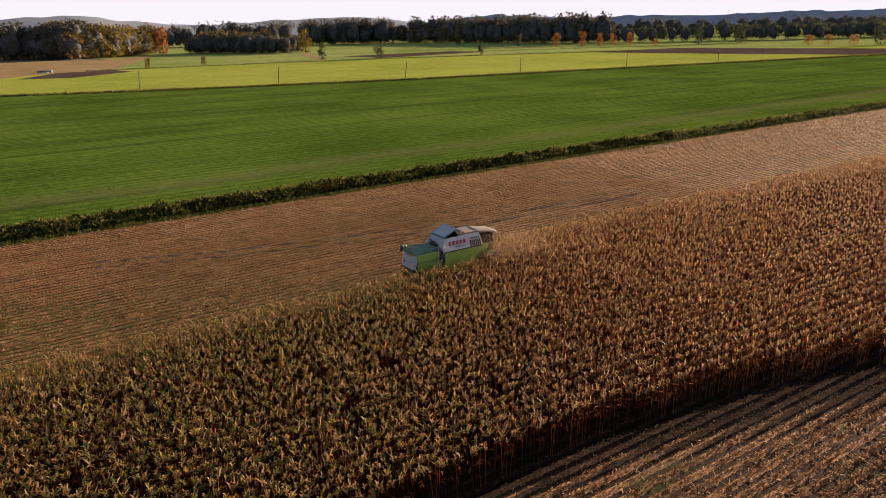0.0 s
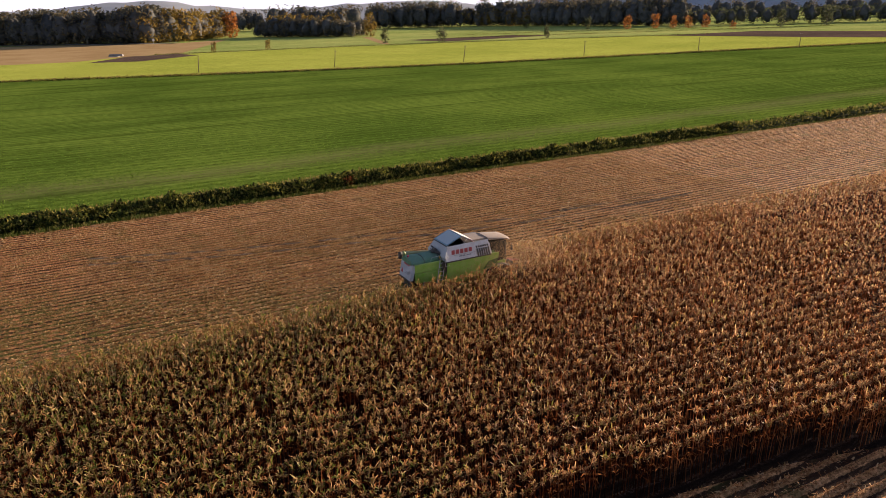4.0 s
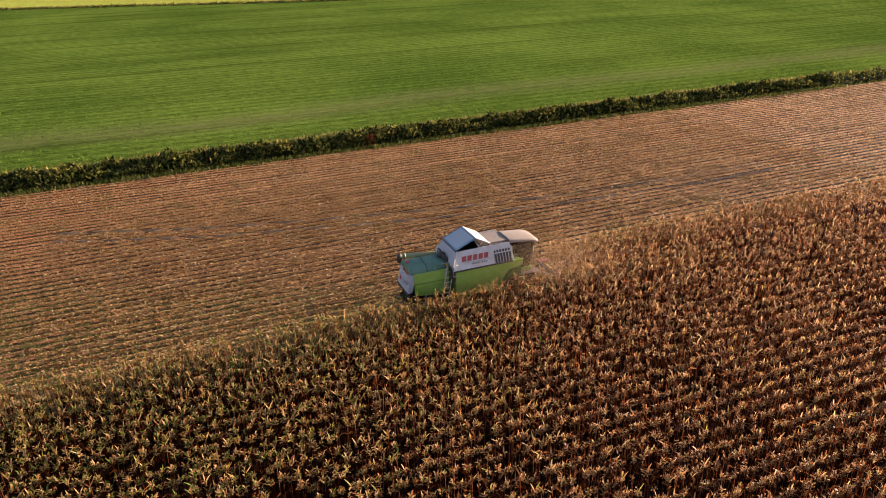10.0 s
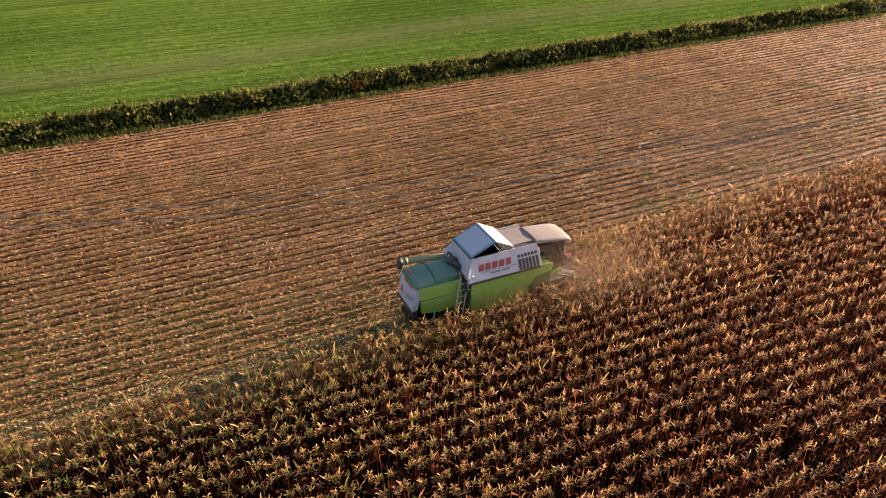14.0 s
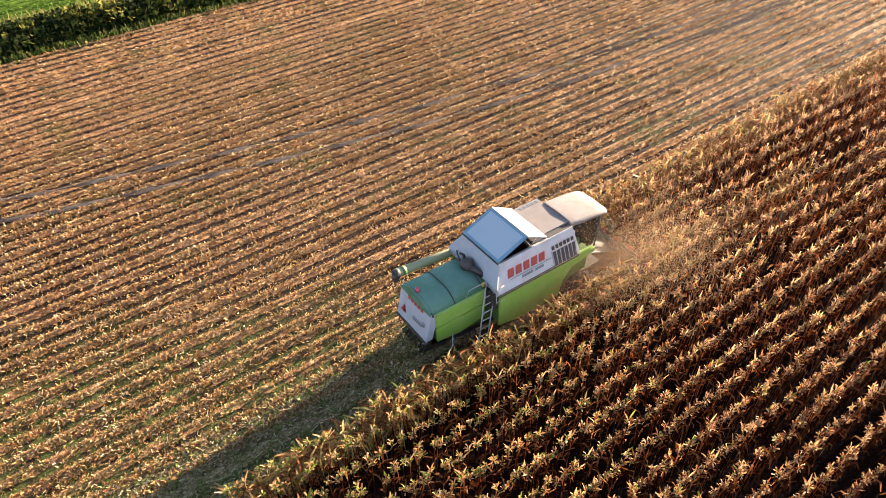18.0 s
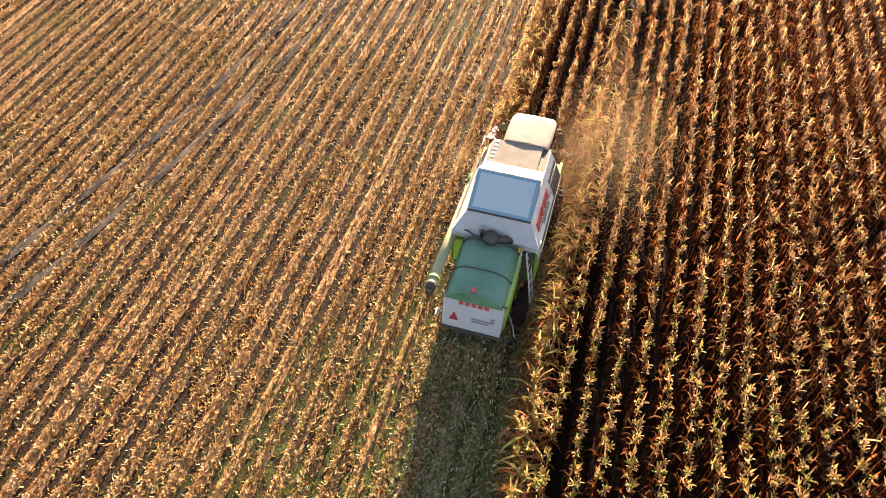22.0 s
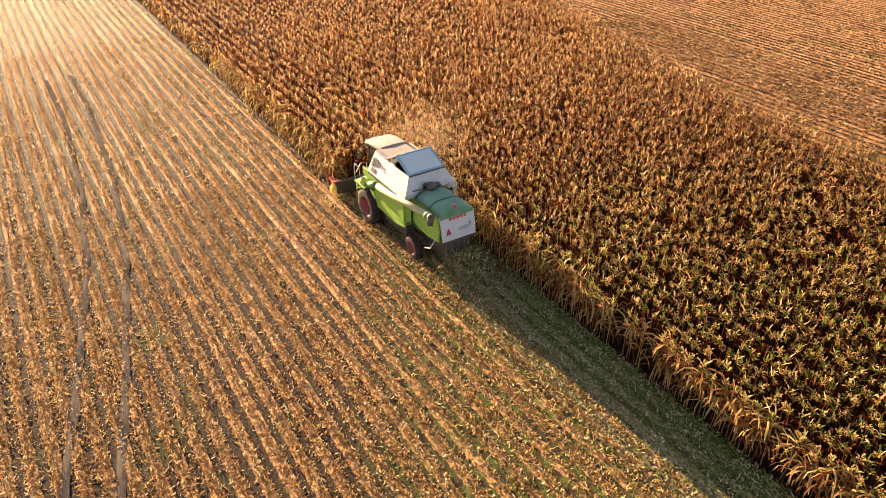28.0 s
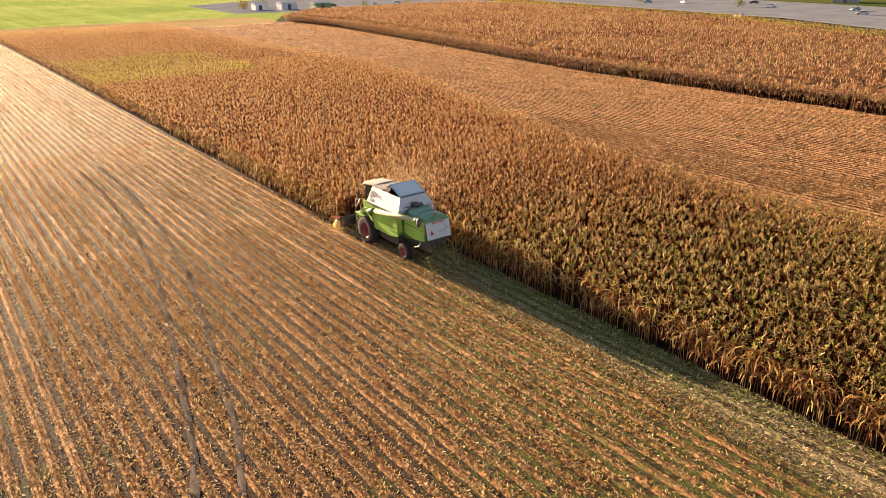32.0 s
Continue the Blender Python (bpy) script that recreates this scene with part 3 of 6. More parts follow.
sheet("pasture_end", [(268, 90), (700, 60), (900, -200), (700, -330), (300, -60), (268, -40)], -0.05, LIME2, "green pasture past the end of the maize")
sheet("headland", [(262, 82.5), (300, 82.5), (312, 20), (306, -48), (262, -46.5)], -0.03, TAN, "dusty bare headland at the end of the rows")

# a glowing ring added for the bright haze low in the sky, far beyond the hills
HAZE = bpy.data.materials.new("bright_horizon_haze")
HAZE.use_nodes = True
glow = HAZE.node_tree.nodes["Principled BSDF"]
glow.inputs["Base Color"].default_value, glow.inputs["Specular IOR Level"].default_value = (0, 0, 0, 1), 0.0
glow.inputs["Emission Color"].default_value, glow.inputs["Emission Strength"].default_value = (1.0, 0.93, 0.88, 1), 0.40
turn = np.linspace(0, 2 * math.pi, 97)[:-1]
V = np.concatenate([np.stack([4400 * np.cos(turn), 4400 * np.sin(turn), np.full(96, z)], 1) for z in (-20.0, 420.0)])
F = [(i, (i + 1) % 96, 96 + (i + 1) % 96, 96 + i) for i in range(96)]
tagged(new("backdrop", np_mesh("backdrop", V, F, HAZE)), "glowing backdrop ring for the white haze low over the horizon", "sky", kind="structure")

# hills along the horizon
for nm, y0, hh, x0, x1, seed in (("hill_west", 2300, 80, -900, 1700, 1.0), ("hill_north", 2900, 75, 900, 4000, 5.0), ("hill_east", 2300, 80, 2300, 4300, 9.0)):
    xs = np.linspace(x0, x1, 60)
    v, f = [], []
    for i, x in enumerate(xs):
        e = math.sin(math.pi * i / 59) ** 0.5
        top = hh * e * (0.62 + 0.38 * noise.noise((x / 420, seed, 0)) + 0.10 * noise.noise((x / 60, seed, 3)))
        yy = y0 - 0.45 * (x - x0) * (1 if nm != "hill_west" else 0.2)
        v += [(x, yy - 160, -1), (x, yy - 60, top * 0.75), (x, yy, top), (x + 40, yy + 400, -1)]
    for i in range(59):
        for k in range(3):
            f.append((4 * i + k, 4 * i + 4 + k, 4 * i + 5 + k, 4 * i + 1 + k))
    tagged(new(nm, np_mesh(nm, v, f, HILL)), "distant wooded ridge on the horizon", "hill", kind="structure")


# ---- wheel tracks worn into the stubble ----
def wheel_track(line, width, label):
    """A pressed lane that follows the row ridges."""
    v, f = [], []
    pts = [Vector((x, y, 0)) for x, y in line]
    fine = []
    for a, b in zip(pts, pts[1:]):
        k = max(1, int((b - a).length / 0.25))
        fine += [a.lerp(b, i / k) for i in range(k)]
    fine.append(pts[-1])
    for i, p in enumerate(fine):
        d = (fine[min(i + 3, len(fine) - 1)] - fine[max(i - 3, 0)]).normalized()
        s = Vector((-d.y, d.x, 0)) * width / 2 * (1 + 0.5 * noise.noise((p.x * 0.8, p.y, 2)))
        for u in (-1, -0.5, 0, 0.5, 1):
            q = p + s * u
            q.z = 0.075 * (0.5 + 0.5 * math.cos(2 * math.pi * (q.y - ROW0) / PITCH)) + 0.065 - 0.03 * abs(u)
            v.append(q)
    for i in range(len(fine) - 1):
        for k in range(4):
            a = 5 * i + k
            f.append((a, a + 5, a + 6, a + 1))
    return tagged(new("wheel_track", np_mesh("wheel_track", v, f, TRACK)), label, "track", "wheel tracks in the stubble", "structure")


TRACK_A = [(92, 60.7), (83, 60.6), (70, 61.3), (60.6, 62.5), (51.8, 64.3), (41.4, 66.7), (30, 70.8)]
TRACK_GAP = -1.85


def TRACK_Y(x):
    return np.interp(x, [p[0] for p in TRACK_A[::-1]], [p[1] for p in TRACK_A[::-1]])


wheel_track(TRACK_A, 0.34, "grey pressed wheel track curving through stubble")
wheel_track([(x, y + TRACK_GAP) for x, y in TRACK_A], 0.34, "grey pressed wheel track curving through stubble")


# ---- maize ----
def maize_plant(seed, tops, lows, segs, wide=1.0, hang=0.0):
    """One ripe maize plant as triangles: stalk, a fountain of broad top leaves that curl over, withered leaves hanging below."""
    r = np.random.default_rng(seed)
    V, F, W = [], [], []         # W: 1 for the stalk and the withered lower leaves
    H = 1.95
    for z, rad in ((0, 0.016), (H, 0.008)):
        for k in range(3):
            V.append(np.array([rad * math.cos(2.1 * k), rad * math.sin(2.1 * k), z]))
    F.extend([(0, 1, 4), (0, 4, 3), (1, 2, 5), (1, 5, 4), (2, 0, 3), (2, 3, 5)])
    W.extend([1] * 6)

    def leaf(z0, a, L, e0, bend, half, n, low, blunt=0.7):
        d, up = np.array([math.cos(a), math.sin(a), 0]), np.array([0, 0, 1.0])
        side = np.array([-math.sin(a), math.cos(a), r.uniform(-0.8, 0.8)]) * half
        p, b = np.array([0, 0, z0]) + d * 0.015, len(V)
        shape = {1: (1.0, blunt), 2: (0.7, 1.0, blunt), 3: (0.6, 1.0, 0.9, blunt)}[n]
        for i in range(n + 1):
            V.extend([p - side * shape[i], p + side * shape[i]])
            e = e0 - bend * ((i + 0.6) / n) ** 1.3
            p = p + (d * math.cos(e) + up * math.sin(e)) * L / n
        for i in range(n):
            F.extend([(b + 2 * i, b + 2 * i + 1, b + 2 * i + 3), (b + 2 * i, b + 2 * i + 3, b + 2 * i + 2)])
        W.extend([low] * (2 * n))

    a0 = r.uniform(0, 6.28)
    for i in range(tops):
        q = i / tops
        blade = r.random() < 0.04          # a longer leaf that still stands stiff
        leaf(H - 0.05 - 0.24 * q * r.uniform(0.7, 1.1), a0 + 2.4 * i + r.normal(0, 0.5), r.uniform(0.22, 0.32) if blade else r.uniform(0.08, 0.15), radians(r.uniform(42, 88) - 8 * q),
             radians(r.uniform(0, 30) if blade else r.uniform(0, 105)), r.uniform(0.018, 0.026) * wide if blade else r.uniform(0.010, 0.017) * wide, segs, 0, 0.35 if blade else r.uniform(0.9, 1.4))
    for i in range(lows):
        leaf(r.uniform(0.55 if hang else 1.0, 1.45 + 0.25 * hang), a0 + 2.4 * i + r.normal(0, 0.6), r.uniform(0.28, 0.5) + 0.4 * hang, radians(r.uniform(20, 60)), radians(r.uniform(115, 155)), r.uniform(0.016, 0.027) * wide, 2 if not hang else 3, 1, 0.4)
    return np.array(V), np.array(F), np.array(W)


NEAR_PLANTS = [maize_plant(i, 13, 3, 2) for i in range(16)]
EDGE_PLANTS = [maize_plant(60 + i, 12, 12, 2, 1.0, 1.0) for i in range(14)]
FAR_EDGE_PLANTS = [maize_plant(200 + i, 7, 5, 1, 2.1, 1.0) for i in range(10)]
FAR_PLANTS = [maize_plant(100 + i, 8, 0, 1, 2.2) for i in range(10)]


def plant_all(at, kinds):
    """Joins plants at points into one set of triangles; each has its own turn, lean and size."""
    VV, FF, WW, base = [], [], [], 0
    pick = rng.integers(0, len(kinds), len(at))
    for k, (V, F, W) in enumerate(kinds):
        p = at[pick == k]
        m = len(p)
        if not m:
            continue
        a, s = rng.uniform(0, 6.28, m), rng.normal(1.2, 0.055, m)
        lx, ly = rng.normal(0, 0.045, m), rng.normal(0, 0.025, m)
        c, q = np.cos(a)[:, None], np.sin(a)[:, None]
        X = (V[:, 0] * c - V[:, 1] * q) * 1.1 + lx[:, None] * V[:, 2]
        Y = (V[:, 0] * q + V[:, 1] * c) * 0.85 + ly[:, None] * V[:, 2]
        Z = np.repeat(V[:, 2][None, :], m, 0)
        P = np.stack([X, Y, Z], 2) * s[:, None, None] + p[:, None, :]
        VV.append(P.reshape(-1, 3))
        FF.append((F[None] + (np.arange(m) * len(V))[:, None, None] + base).reshape(-1, 3))
        WW.append(np.tile(W, m))
        base += m * len(V)
    return np.concatenate(VV), np.concatenate(FF), np.concatenate(WW)


def row_points(x0, x1, y, gap):
    n = max(1, int((x1 - x0) / gap))
    x = x0 + (np.arange(n) + rng.uniform(-0.3, 0.3, n)) * gap
    x = x[rng.random(n) > 0.05]
    return np.stack([x, y + rng.normal(0, 0.022, len(x)), np.full(len(x), 0.02)], 1)


def thinned(p):
    """Leaves out plants in small ragged patches, as in an uneven stand."""
    gone = np.array([noise.noise((x * 0.55, y * 0.75, 0.0)) + 0.6 * noise.noise((x * 1.9, y * 2.1, 4.0)) for x, y, _ in p])
    return p[gone < 0.56 + rng.normal(0, 0.08, len(p))]


CUT_X, FIRST_X, NEAR_X = 61.4, 14.0, 84.0
maize = thing("maize_field", (60, 35, 0), "standing ripe maize in long rows, tan, rust and yellow-green", "maize", kind="stuff")
single = []
for k in range(64):
    y = ROW0 - PITCH * k
    x0 = CUT_X if k < 5 else FIRST_X
    xs = np.arange(x0, END_X, 2.0)
    ok = xs[[y > EDGE_S(x) + 0.1 for x in xs]]
    if not len(ok):
        continue
    x0 = max(x0, ok[0])
    pts = []
    near_x = NEAR_X + rng.uniform(-14, 10)
    if x0 < near_x:
        p = thinned(row_points(x0, near_x, y, 0.15))
        if k in (0, 5):          # the plants along the cut edge stand singly
            own = p[(p[:, 0] > 46) & (p[:, 0] < (76 if k == 0 else 64))]
            single.append(own)
            p = p[(p[:, 0] <= 46) | (p[:, 0] >= (76 if k == 0 else 64))]
        ripe = p[:, 0] + rng.normal(0, 6, len(p)) > 60          # the block ripens, paler and drier, further on
        for q, tops in ((p[~ripe], MAIZE), (p[ripe], MAIZE_DRY)):
            if not len(q):
                continue
            V, F, W = plant_all(q, EDGE_PLANTS if k in (0, 5) else NEAR_PLANTS)
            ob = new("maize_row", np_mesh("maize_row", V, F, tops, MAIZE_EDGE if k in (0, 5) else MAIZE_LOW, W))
            ob.parent = maize
            ob.matrix_parent_inverse = maize.matrix_basis.inverted()
            tagged(ob, kind="stuff")
    far = np.concatenate([row_points(max(x0, near_x), 150, y, 0.34), row_points(150, END_X + rng.uniform(-2, 2), y, 0.55)])
    V, F, W = plant_all(far, FAR_PLANTS if k else FAR_EDGE_PLANTS)
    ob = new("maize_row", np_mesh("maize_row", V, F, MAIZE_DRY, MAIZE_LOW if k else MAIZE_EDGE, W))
    ob.parent = maize
    ob.matrix_parent_inverse = maize.matrix_basis.inverted()
    tagged(ob, kind="stuff")
behind = np.concatenate([row_points(-8, FIRST_X, ROW0 - PITCH * k, 0.40) for k in range(5, 36)])      # the start of the block, thinner
V, F, W = plant_all(behind, FAR_PLANTS)
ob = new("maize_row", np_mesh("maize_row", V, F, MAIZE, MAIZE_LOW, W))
ob.parent = maize
ob.matrix_parent_inverse = maize.matrix_basis.inverted()
tagged(ob, kind="stuff")
singles = [np_mesh("maize_plant", V, F, MAIZE, MAIZE_EDGE, W) for V, F, W in EDGE_PLANTS]
for i, (x, y, z) in enumerate(np.concatenate(single)[:300]):
    ob = new("maize_plant", singles[i % len(singles)])
    ob.parent = maize
    ob.matrix_parent_inverse = maize.matrix_basis.inverted()
    ob.matrix_basis = pose(x, y, z, rng.normal(0, 5), rng.normal(0, 5), rng.uniform(0, 360)) @ Matrix.Scale(rng.normal(1.2, 0.09), 4)

# the far maize field beyond the southern stubble: an uneven canopy in rows, leaf tips above it and a wall of stalks
def far_back(x):
    return float(np.interp(x, [0, 89, 148, 242, 330], [-80, -115, -146, -168, -188]))


far_maize = thing("far_maize_field", (120, -60, 0), "distant standing maize, orange-brown, beyond stubble", "maize", kind="stuff")
gx, gy = np.arange(20, 318, 0.7), np.arange(-172, -24, 0.74)
X, Y = np.meshgrid(gx, gy, indexing="ij")
X, Y = X + rng.uniform(-0.15, 0.15, X.shape), Y + rng.uniform(-0.05, 0.05, X.shape)
lane = np.abs(Y - (np.vectorize(WALL_2)(X) - 10)) < 1.5
Z = 1.55 + rng.normal(0, 0.15, X.shape) - np.where(np.arange(len(gy))[None, :] % 2 == 0, 0.35, 0.0) - 1.3 * lane
inside = (X < np.interp(Y, [-165, -80, -40], [318, 314, 268])) & (Y < np.vectorize(WALL_2)(X) - 1.0) & (Y > np.vectorize(far_back)(X))
i = np.arange(len(gx) - 1)[:, None] * len(gy) + np.arange(len(gy) - 1)[None, :]
F = np.stack([i, i + len(gy), i + len(gy) + 1, i + 1], 2)[inside[:-1, :-1] & inside[1:, 1:]]
ob = new("maize_canopy", np_mesh("maize_canopy", np.stack([X, Y, Z], 2).reshape(-1, 3), F, CANOPY))
ob.parent, ob.matrix_parent_inverse = far_maize, far_maize.matrix_basis.inverted()
tagged(ob, kind="stuff")
n = 92000
x = rng.uniform(20, 318, n)
y = np.round(rng.uniform(-172, -25, n) / 0.74) * 0.74 + rng.normal(0, 0.06, n)
w2, bk2 = np.interp(x, [0, 50, 110, 170, 230, 300], [-25, -26, -28.5, -38, -46.5, -46.5]), np.interp(x, [0, 89, 148, 242, 330], [-80, -115, -146, -168, -188])
ok = (x < np.interp(y, [-165, -80, -40], [318, 314, 268])) & (y < w2 - 0.5) & (y > bk2) & (np.abs(y - w2 + 10) > 1.7)
at = np.stack([x, y, np.full(n, 1.5)], 1)[ok]
V, F = blades(at, rng.uniform(0.35, 0.75, len(at)), rng.uniform(0.10, 0.22, len(at)), rng.normal(1.1, 0.4, len(at)))
ob = new("maize_tops", np_mesh("maize_tops", V, F, MAIZE_FAR))
ob.parent, ob.matrix_parent_inverse = far_maize, far_maize.matrix_basis.inverted()
tagged(ob, kind="stuff")
wall = np.concatenate([row_points(20, 270, 0, 0.4) + np.array([0, -d, 0]) for d in (0.0, 0.7, 1.4)])
wall[:, 1] += np.array([WALL_2(x) for x in wall[:, 0]])
V, F, W = plant_all(wall, FAR_EDGE_PLANTS)
ob = new("maize_edge", np_mesh("maize_edge", V, F, MAIZE_FAR))
ob.parent, ob.matrix_parent_inverse = far_maize, far_maize.matrix_basis.inverted()
tagged(ob, kind="stuff")
strip = np.concatenate([row_points(60, 310, 0, 0.7) + np.array([0, -d, 0]) for d in (0.0, 0.8, 1.6, 2.4)])      # a last maize strip before the road
strip[:, 1] += np.array([far_back(x) - 1.0 for x in strip[:, 0]])
V, F, W = plant_all(strip, FAR_EDGE_PLANTS)
V[:, 2] *= 1.15
ob = new("maize_strip", np_mesh("maize_strip", V, F, MAIZE_STRIP))
tagged(ob, "tall yellow-orange maize strip beside the road", "maize", kind="stuff")


# ---- litter and stumps on the stubble ----
ROW_COVER = np.clip(np.random.default_rng(3).normal(0.92, 0.32, 97), 0.35, 1.3)       # some rows carry more litter than others


GAP_FILL = np.random.default_rng(5).choice([0.05, 0.1, 0.2, 0.35, 0.6, 0.9], 89)       # litter has filled some of the furrows between rows


SPILL = np.random.default_rng(8).uniform(0.0, 1.7, 997)


def strewn(x0, x1, y0, y1, per_m2, ribbon=0.90, south=None, north=None):
    n = int((x1 - x0) * (y1 - y0) * per_m2)
    x, y = rng.uniform(x0, x1, n), rng.uniform(y0, y1, n)
    ph = 0.5 + 0.5 * np.cos(2 * math.pi * (y + 0.04 * np.sin(x * 0.21) - ROW0) / PITCH)
    row = np.round((y - ROW0) / PITCH).astype(int)
    patch = (0.85 + 0.2 * np.sin(x * 0.31 + 2 * np.sin(y * 0.23)) * np.sin(y * 0.37 + x * 0.11)) * ROW_COVER[row % 97] * np.clip(0.6 + (x - 26) / 55, 0.6, 1)
    furrow = np.floor((y - ROW0) / PITCH).astype(int)
    spill = SPILL[(furrow * 131 + np.floor(x * 1.4 + 0.7 * np.sin(furrow * 1.7)).astype(int)) % 997]      # leaves lie in heaps along a furrow
    fill = np.clip(spill * GAP_FILL[furrow % 89], 1 - ribbon, 1)
    keep = rng.random(n) < (fill + (1 - fill) * np.clip((ph - 0.24) / 0.28, 0, 1)) * patch
    if south:
        keep &= (y > np.array([south(v) for v in x])) & (y < np.array([north(v) for v in x]))
    for dy in (0.0, TRACK_GAP):
        keep &= (np.abs(y - TRACK_Y(x) - dy) > 0.24) | (rng.random(n) < np.clip(0.4 + (x - 50) / 50, 0.4, 0.75))
    x, y = x[keep], y[keep]
    z = 0.10 * (0.5 + 0.5 * np.cos(2 * math.pi * (y - ROW0) / PITCH)) + rng.uniform(0.005, 0.015 + 0.05 * ph[keep] ** 2, len(x))
    return np.stack([x, y, z], 1)


for x0, x1, y0, y1, count, lo, hi, stray in ((30, 66, ROW0 - 0.9, 70, 500, 0.05, 0.155, 1.1), (22, 30, ROW0 - 0.9, 76, 250, 0.05, 0.14, 0.8), (30, 66, 70, 76, 320, 0.05, 0.13, 0.8),
                                             (66, 100, ROW0 + 0.3, 76, 150, 0.07, 0.20, 0.35), (22, 100, 76, 82.5, 150, 0.08, 0.20, 0.4)):
    flakes("maize_litter", strewn(x0, x1, y0, y1, count, 0.9), lo, hi, LITTER, "golden dry maize leaves strewn along stubble rows", 0.48, along=stray)
flakes("maize_litter", strewn(100, 150, ROW0 + 0.3, 83, 40, 0.99), 0.11, 0.27, LITTER, "golden dry maize leaves strewn along stubble rows", 0.34, along=0.25)
flakes("maize_litter", strewn(150, 262, ROW0 + 0.3, 83, 15, 0.97), 0.2, 0.45, LITTER, "golden dry maize leaves strewn along stubble rows", 0.35, along=0.25)
flakes("maize_litter", strewn(34, 80, 5, 22, 90, 0.9, WALL_2, EDGE_S), 0.09, 0.25, LITTER_S, "dry maize leaves strewn on the southern stubble", 0.4)
flakes("maize_litter", strewn(28, 150, -34, 14, 26, 0.9, WALL_2, EDGE_S), 0.14, 0.34, LITTER_S, "dry maize leaves strewn on the southern stubble", 0.4)
flakes("maize_litter", strewn(150, 262, -47, 2, 8, 0.9, WALL_2, EDGE_S), 0.25, 0.5, LITTER_S, "dry maize leaves strewn on the southern stubble", 0.35)
flakes("maize_litter", strewn(-9, 22, ROW0 + 0.3, 82.5, 100, 0.86), 0.11, 0.30, LITTER, "golden dry maize leaves strewn along stubble rows", 0.34)
flakes("chopped_residue", strewn(-9, 16, ROW0 - 5 * PITCH + 0.1, ROW0 + 0.2, 120, 0.05) + np.array([0, 0, 0.05]), 0.10, 0.28, CHAFF, "grey-green chopped maize residue on the old strip", 0.35)
chopped = strewn(16, 53, ROW0 - 5 * PITCH + 0.1, ROW0 + 0.2, 650, 0.05)
chopped[:, 2] = rng.uniform(0.055, 0.10, len(chopped))
flakes("chopped_residue", chopped, 0.05, 0.15, CHAFF, "grey-green chopped maize residue behind the combine", 0.35)


weeds = strewn(30, 51, ROW0 - 0.9, 54, 34, 0.3)
weeds = weeds[rng.random(len(weeds)) < np.clip(1.2 - (weeds[:, 1] - ROW0) / 6, 0, 1)]
flakes("young_weeds", weeds, 0.06, 0.15, GRASS, "low green weeds sprouting among the stubble rows", 0.5, 0.0, "stuff", "weeds")


def stumps(x0, x1, k0, k1, gap, south=None, north=None):
    P = []
    for k in range(k0, k1):
        p = row_points(x0, x1, ROW0 + PITCH * k, gap)
        if south:
            p = p[[south(x) < y < north(x) for x, y, _ in p]]
        P.append(p)
    P = np.concatenate(P)
    n = len(P)
    h, r = rng.uniform(0.08, 0.20, n), 0.016
    lean = rng.normal(0, 0.25, (n, 2)) * h[:, None]
    V = []
    for i in range(3):
        c = np.array([r * math.cos(2.1 * i), r * math.sin(2.1 * i), 0.04])
        V.append(P + c)
    for i in range(3):
        c = np.array([r * math.cos(2.1 * i), r * math.sin(2.1 * i), 0])
        V.append(P + c + np.concatenate([lean, h[:, None] + 0.05], 1))
    V = np.stack(V, 1).reshape(-1, 3)
    q = np.array([(0, 1, 4, 3), (1, 2, 5, 4), (2, 0, 3, 5)])
    return V, (q[None] + 6 * np.arange(n)[:, None, None]).reshape(-1, 4)


V, F = stumps(22, 90, 1, 40, 0.21)
far_from = (V[::6, 0] < 46) | (V[::6, 0] > 58) | (V[::6, 1] > ROW0 + 5.4 * PITCH)      # the nearest stumps stand singly, below
V, F = V.reshape(-1, 6, 3)[far_from].reshape(-1, 3), F[:3 * int(far_from.sum())]
tagged(new("maize_stumps", np_mesh("maize_stumps", V, F, STUMP)), "cut maize stumps standing in rows", "stubble", kind="stuff")
V, F = stumps(34, 84, -60, -35, 0.3, WALL_2, EDGE_S)
tagged(new("maize_stumps", np_mesh("maize_stumps", V, F, STUMP)), "cut maize stumps on the southern stubble", "stubble", kind="stuff")

stubble = bpy.data.objects["stubble_field_north"]
stump_kinds = []
for k in range(6):
    stump_bm = tube([(0, 0, -0.03), (0.01 * (k - 2.5), 0.012 * (k % 3 - 1), 0.10 + 0.012 * k), (0.022 * (k - 2.5), 0.02 * (k % 3 - 1), 0.19 + 0.025 * k)], [0.019, 0.017, 0.015], 5)
    me = bpy.data.meshes.new("maize_stump")
    stump_bm.to_mesh(me)
    stump_bm.free()
    me.materials.append(STUMP)
    stump_kinds.append(me)
for k in range(1, 6):
    for x, y, z in row_points(46.2, 57.8, ROW0 + PITCH * k, 0.21):
        ob = new("maize_stump", stump_kinds[rng.integers(0, 6)])
        ob.parent = stubble
        ob.matrix_basis = pose(x, y, 0.08, rng.normal(0, 8), rng.normal(0, 8), rng.uniform(0, 360))

# ---- the ditch hedge, verge and young crop ----
n = 46000
x = rng.uniform(12, 330, n)
x = np.where(rng.random(n) < 0.55, rng.uniform(18, 130, n), x)
u = rng.uniform(-1, 1, n)
lump = np.array([0.75 + 0.6 * noise.noise((a * 0.55, b * 1.2, 0)) + 0.45 * noise.noise((a * 0.16, b, 5)) for a, b in zip(x, u)])
top = np.clip(1.6 * lump * (1 - 0.55 * u * u), 0.1, 2)
at = np.stack([x, 85.4 + 1.9 * u, top * rng.uniform(0.25, 1, n) ** 0.5], 1)
L = rng.uniform(0.15, 0.42, n)
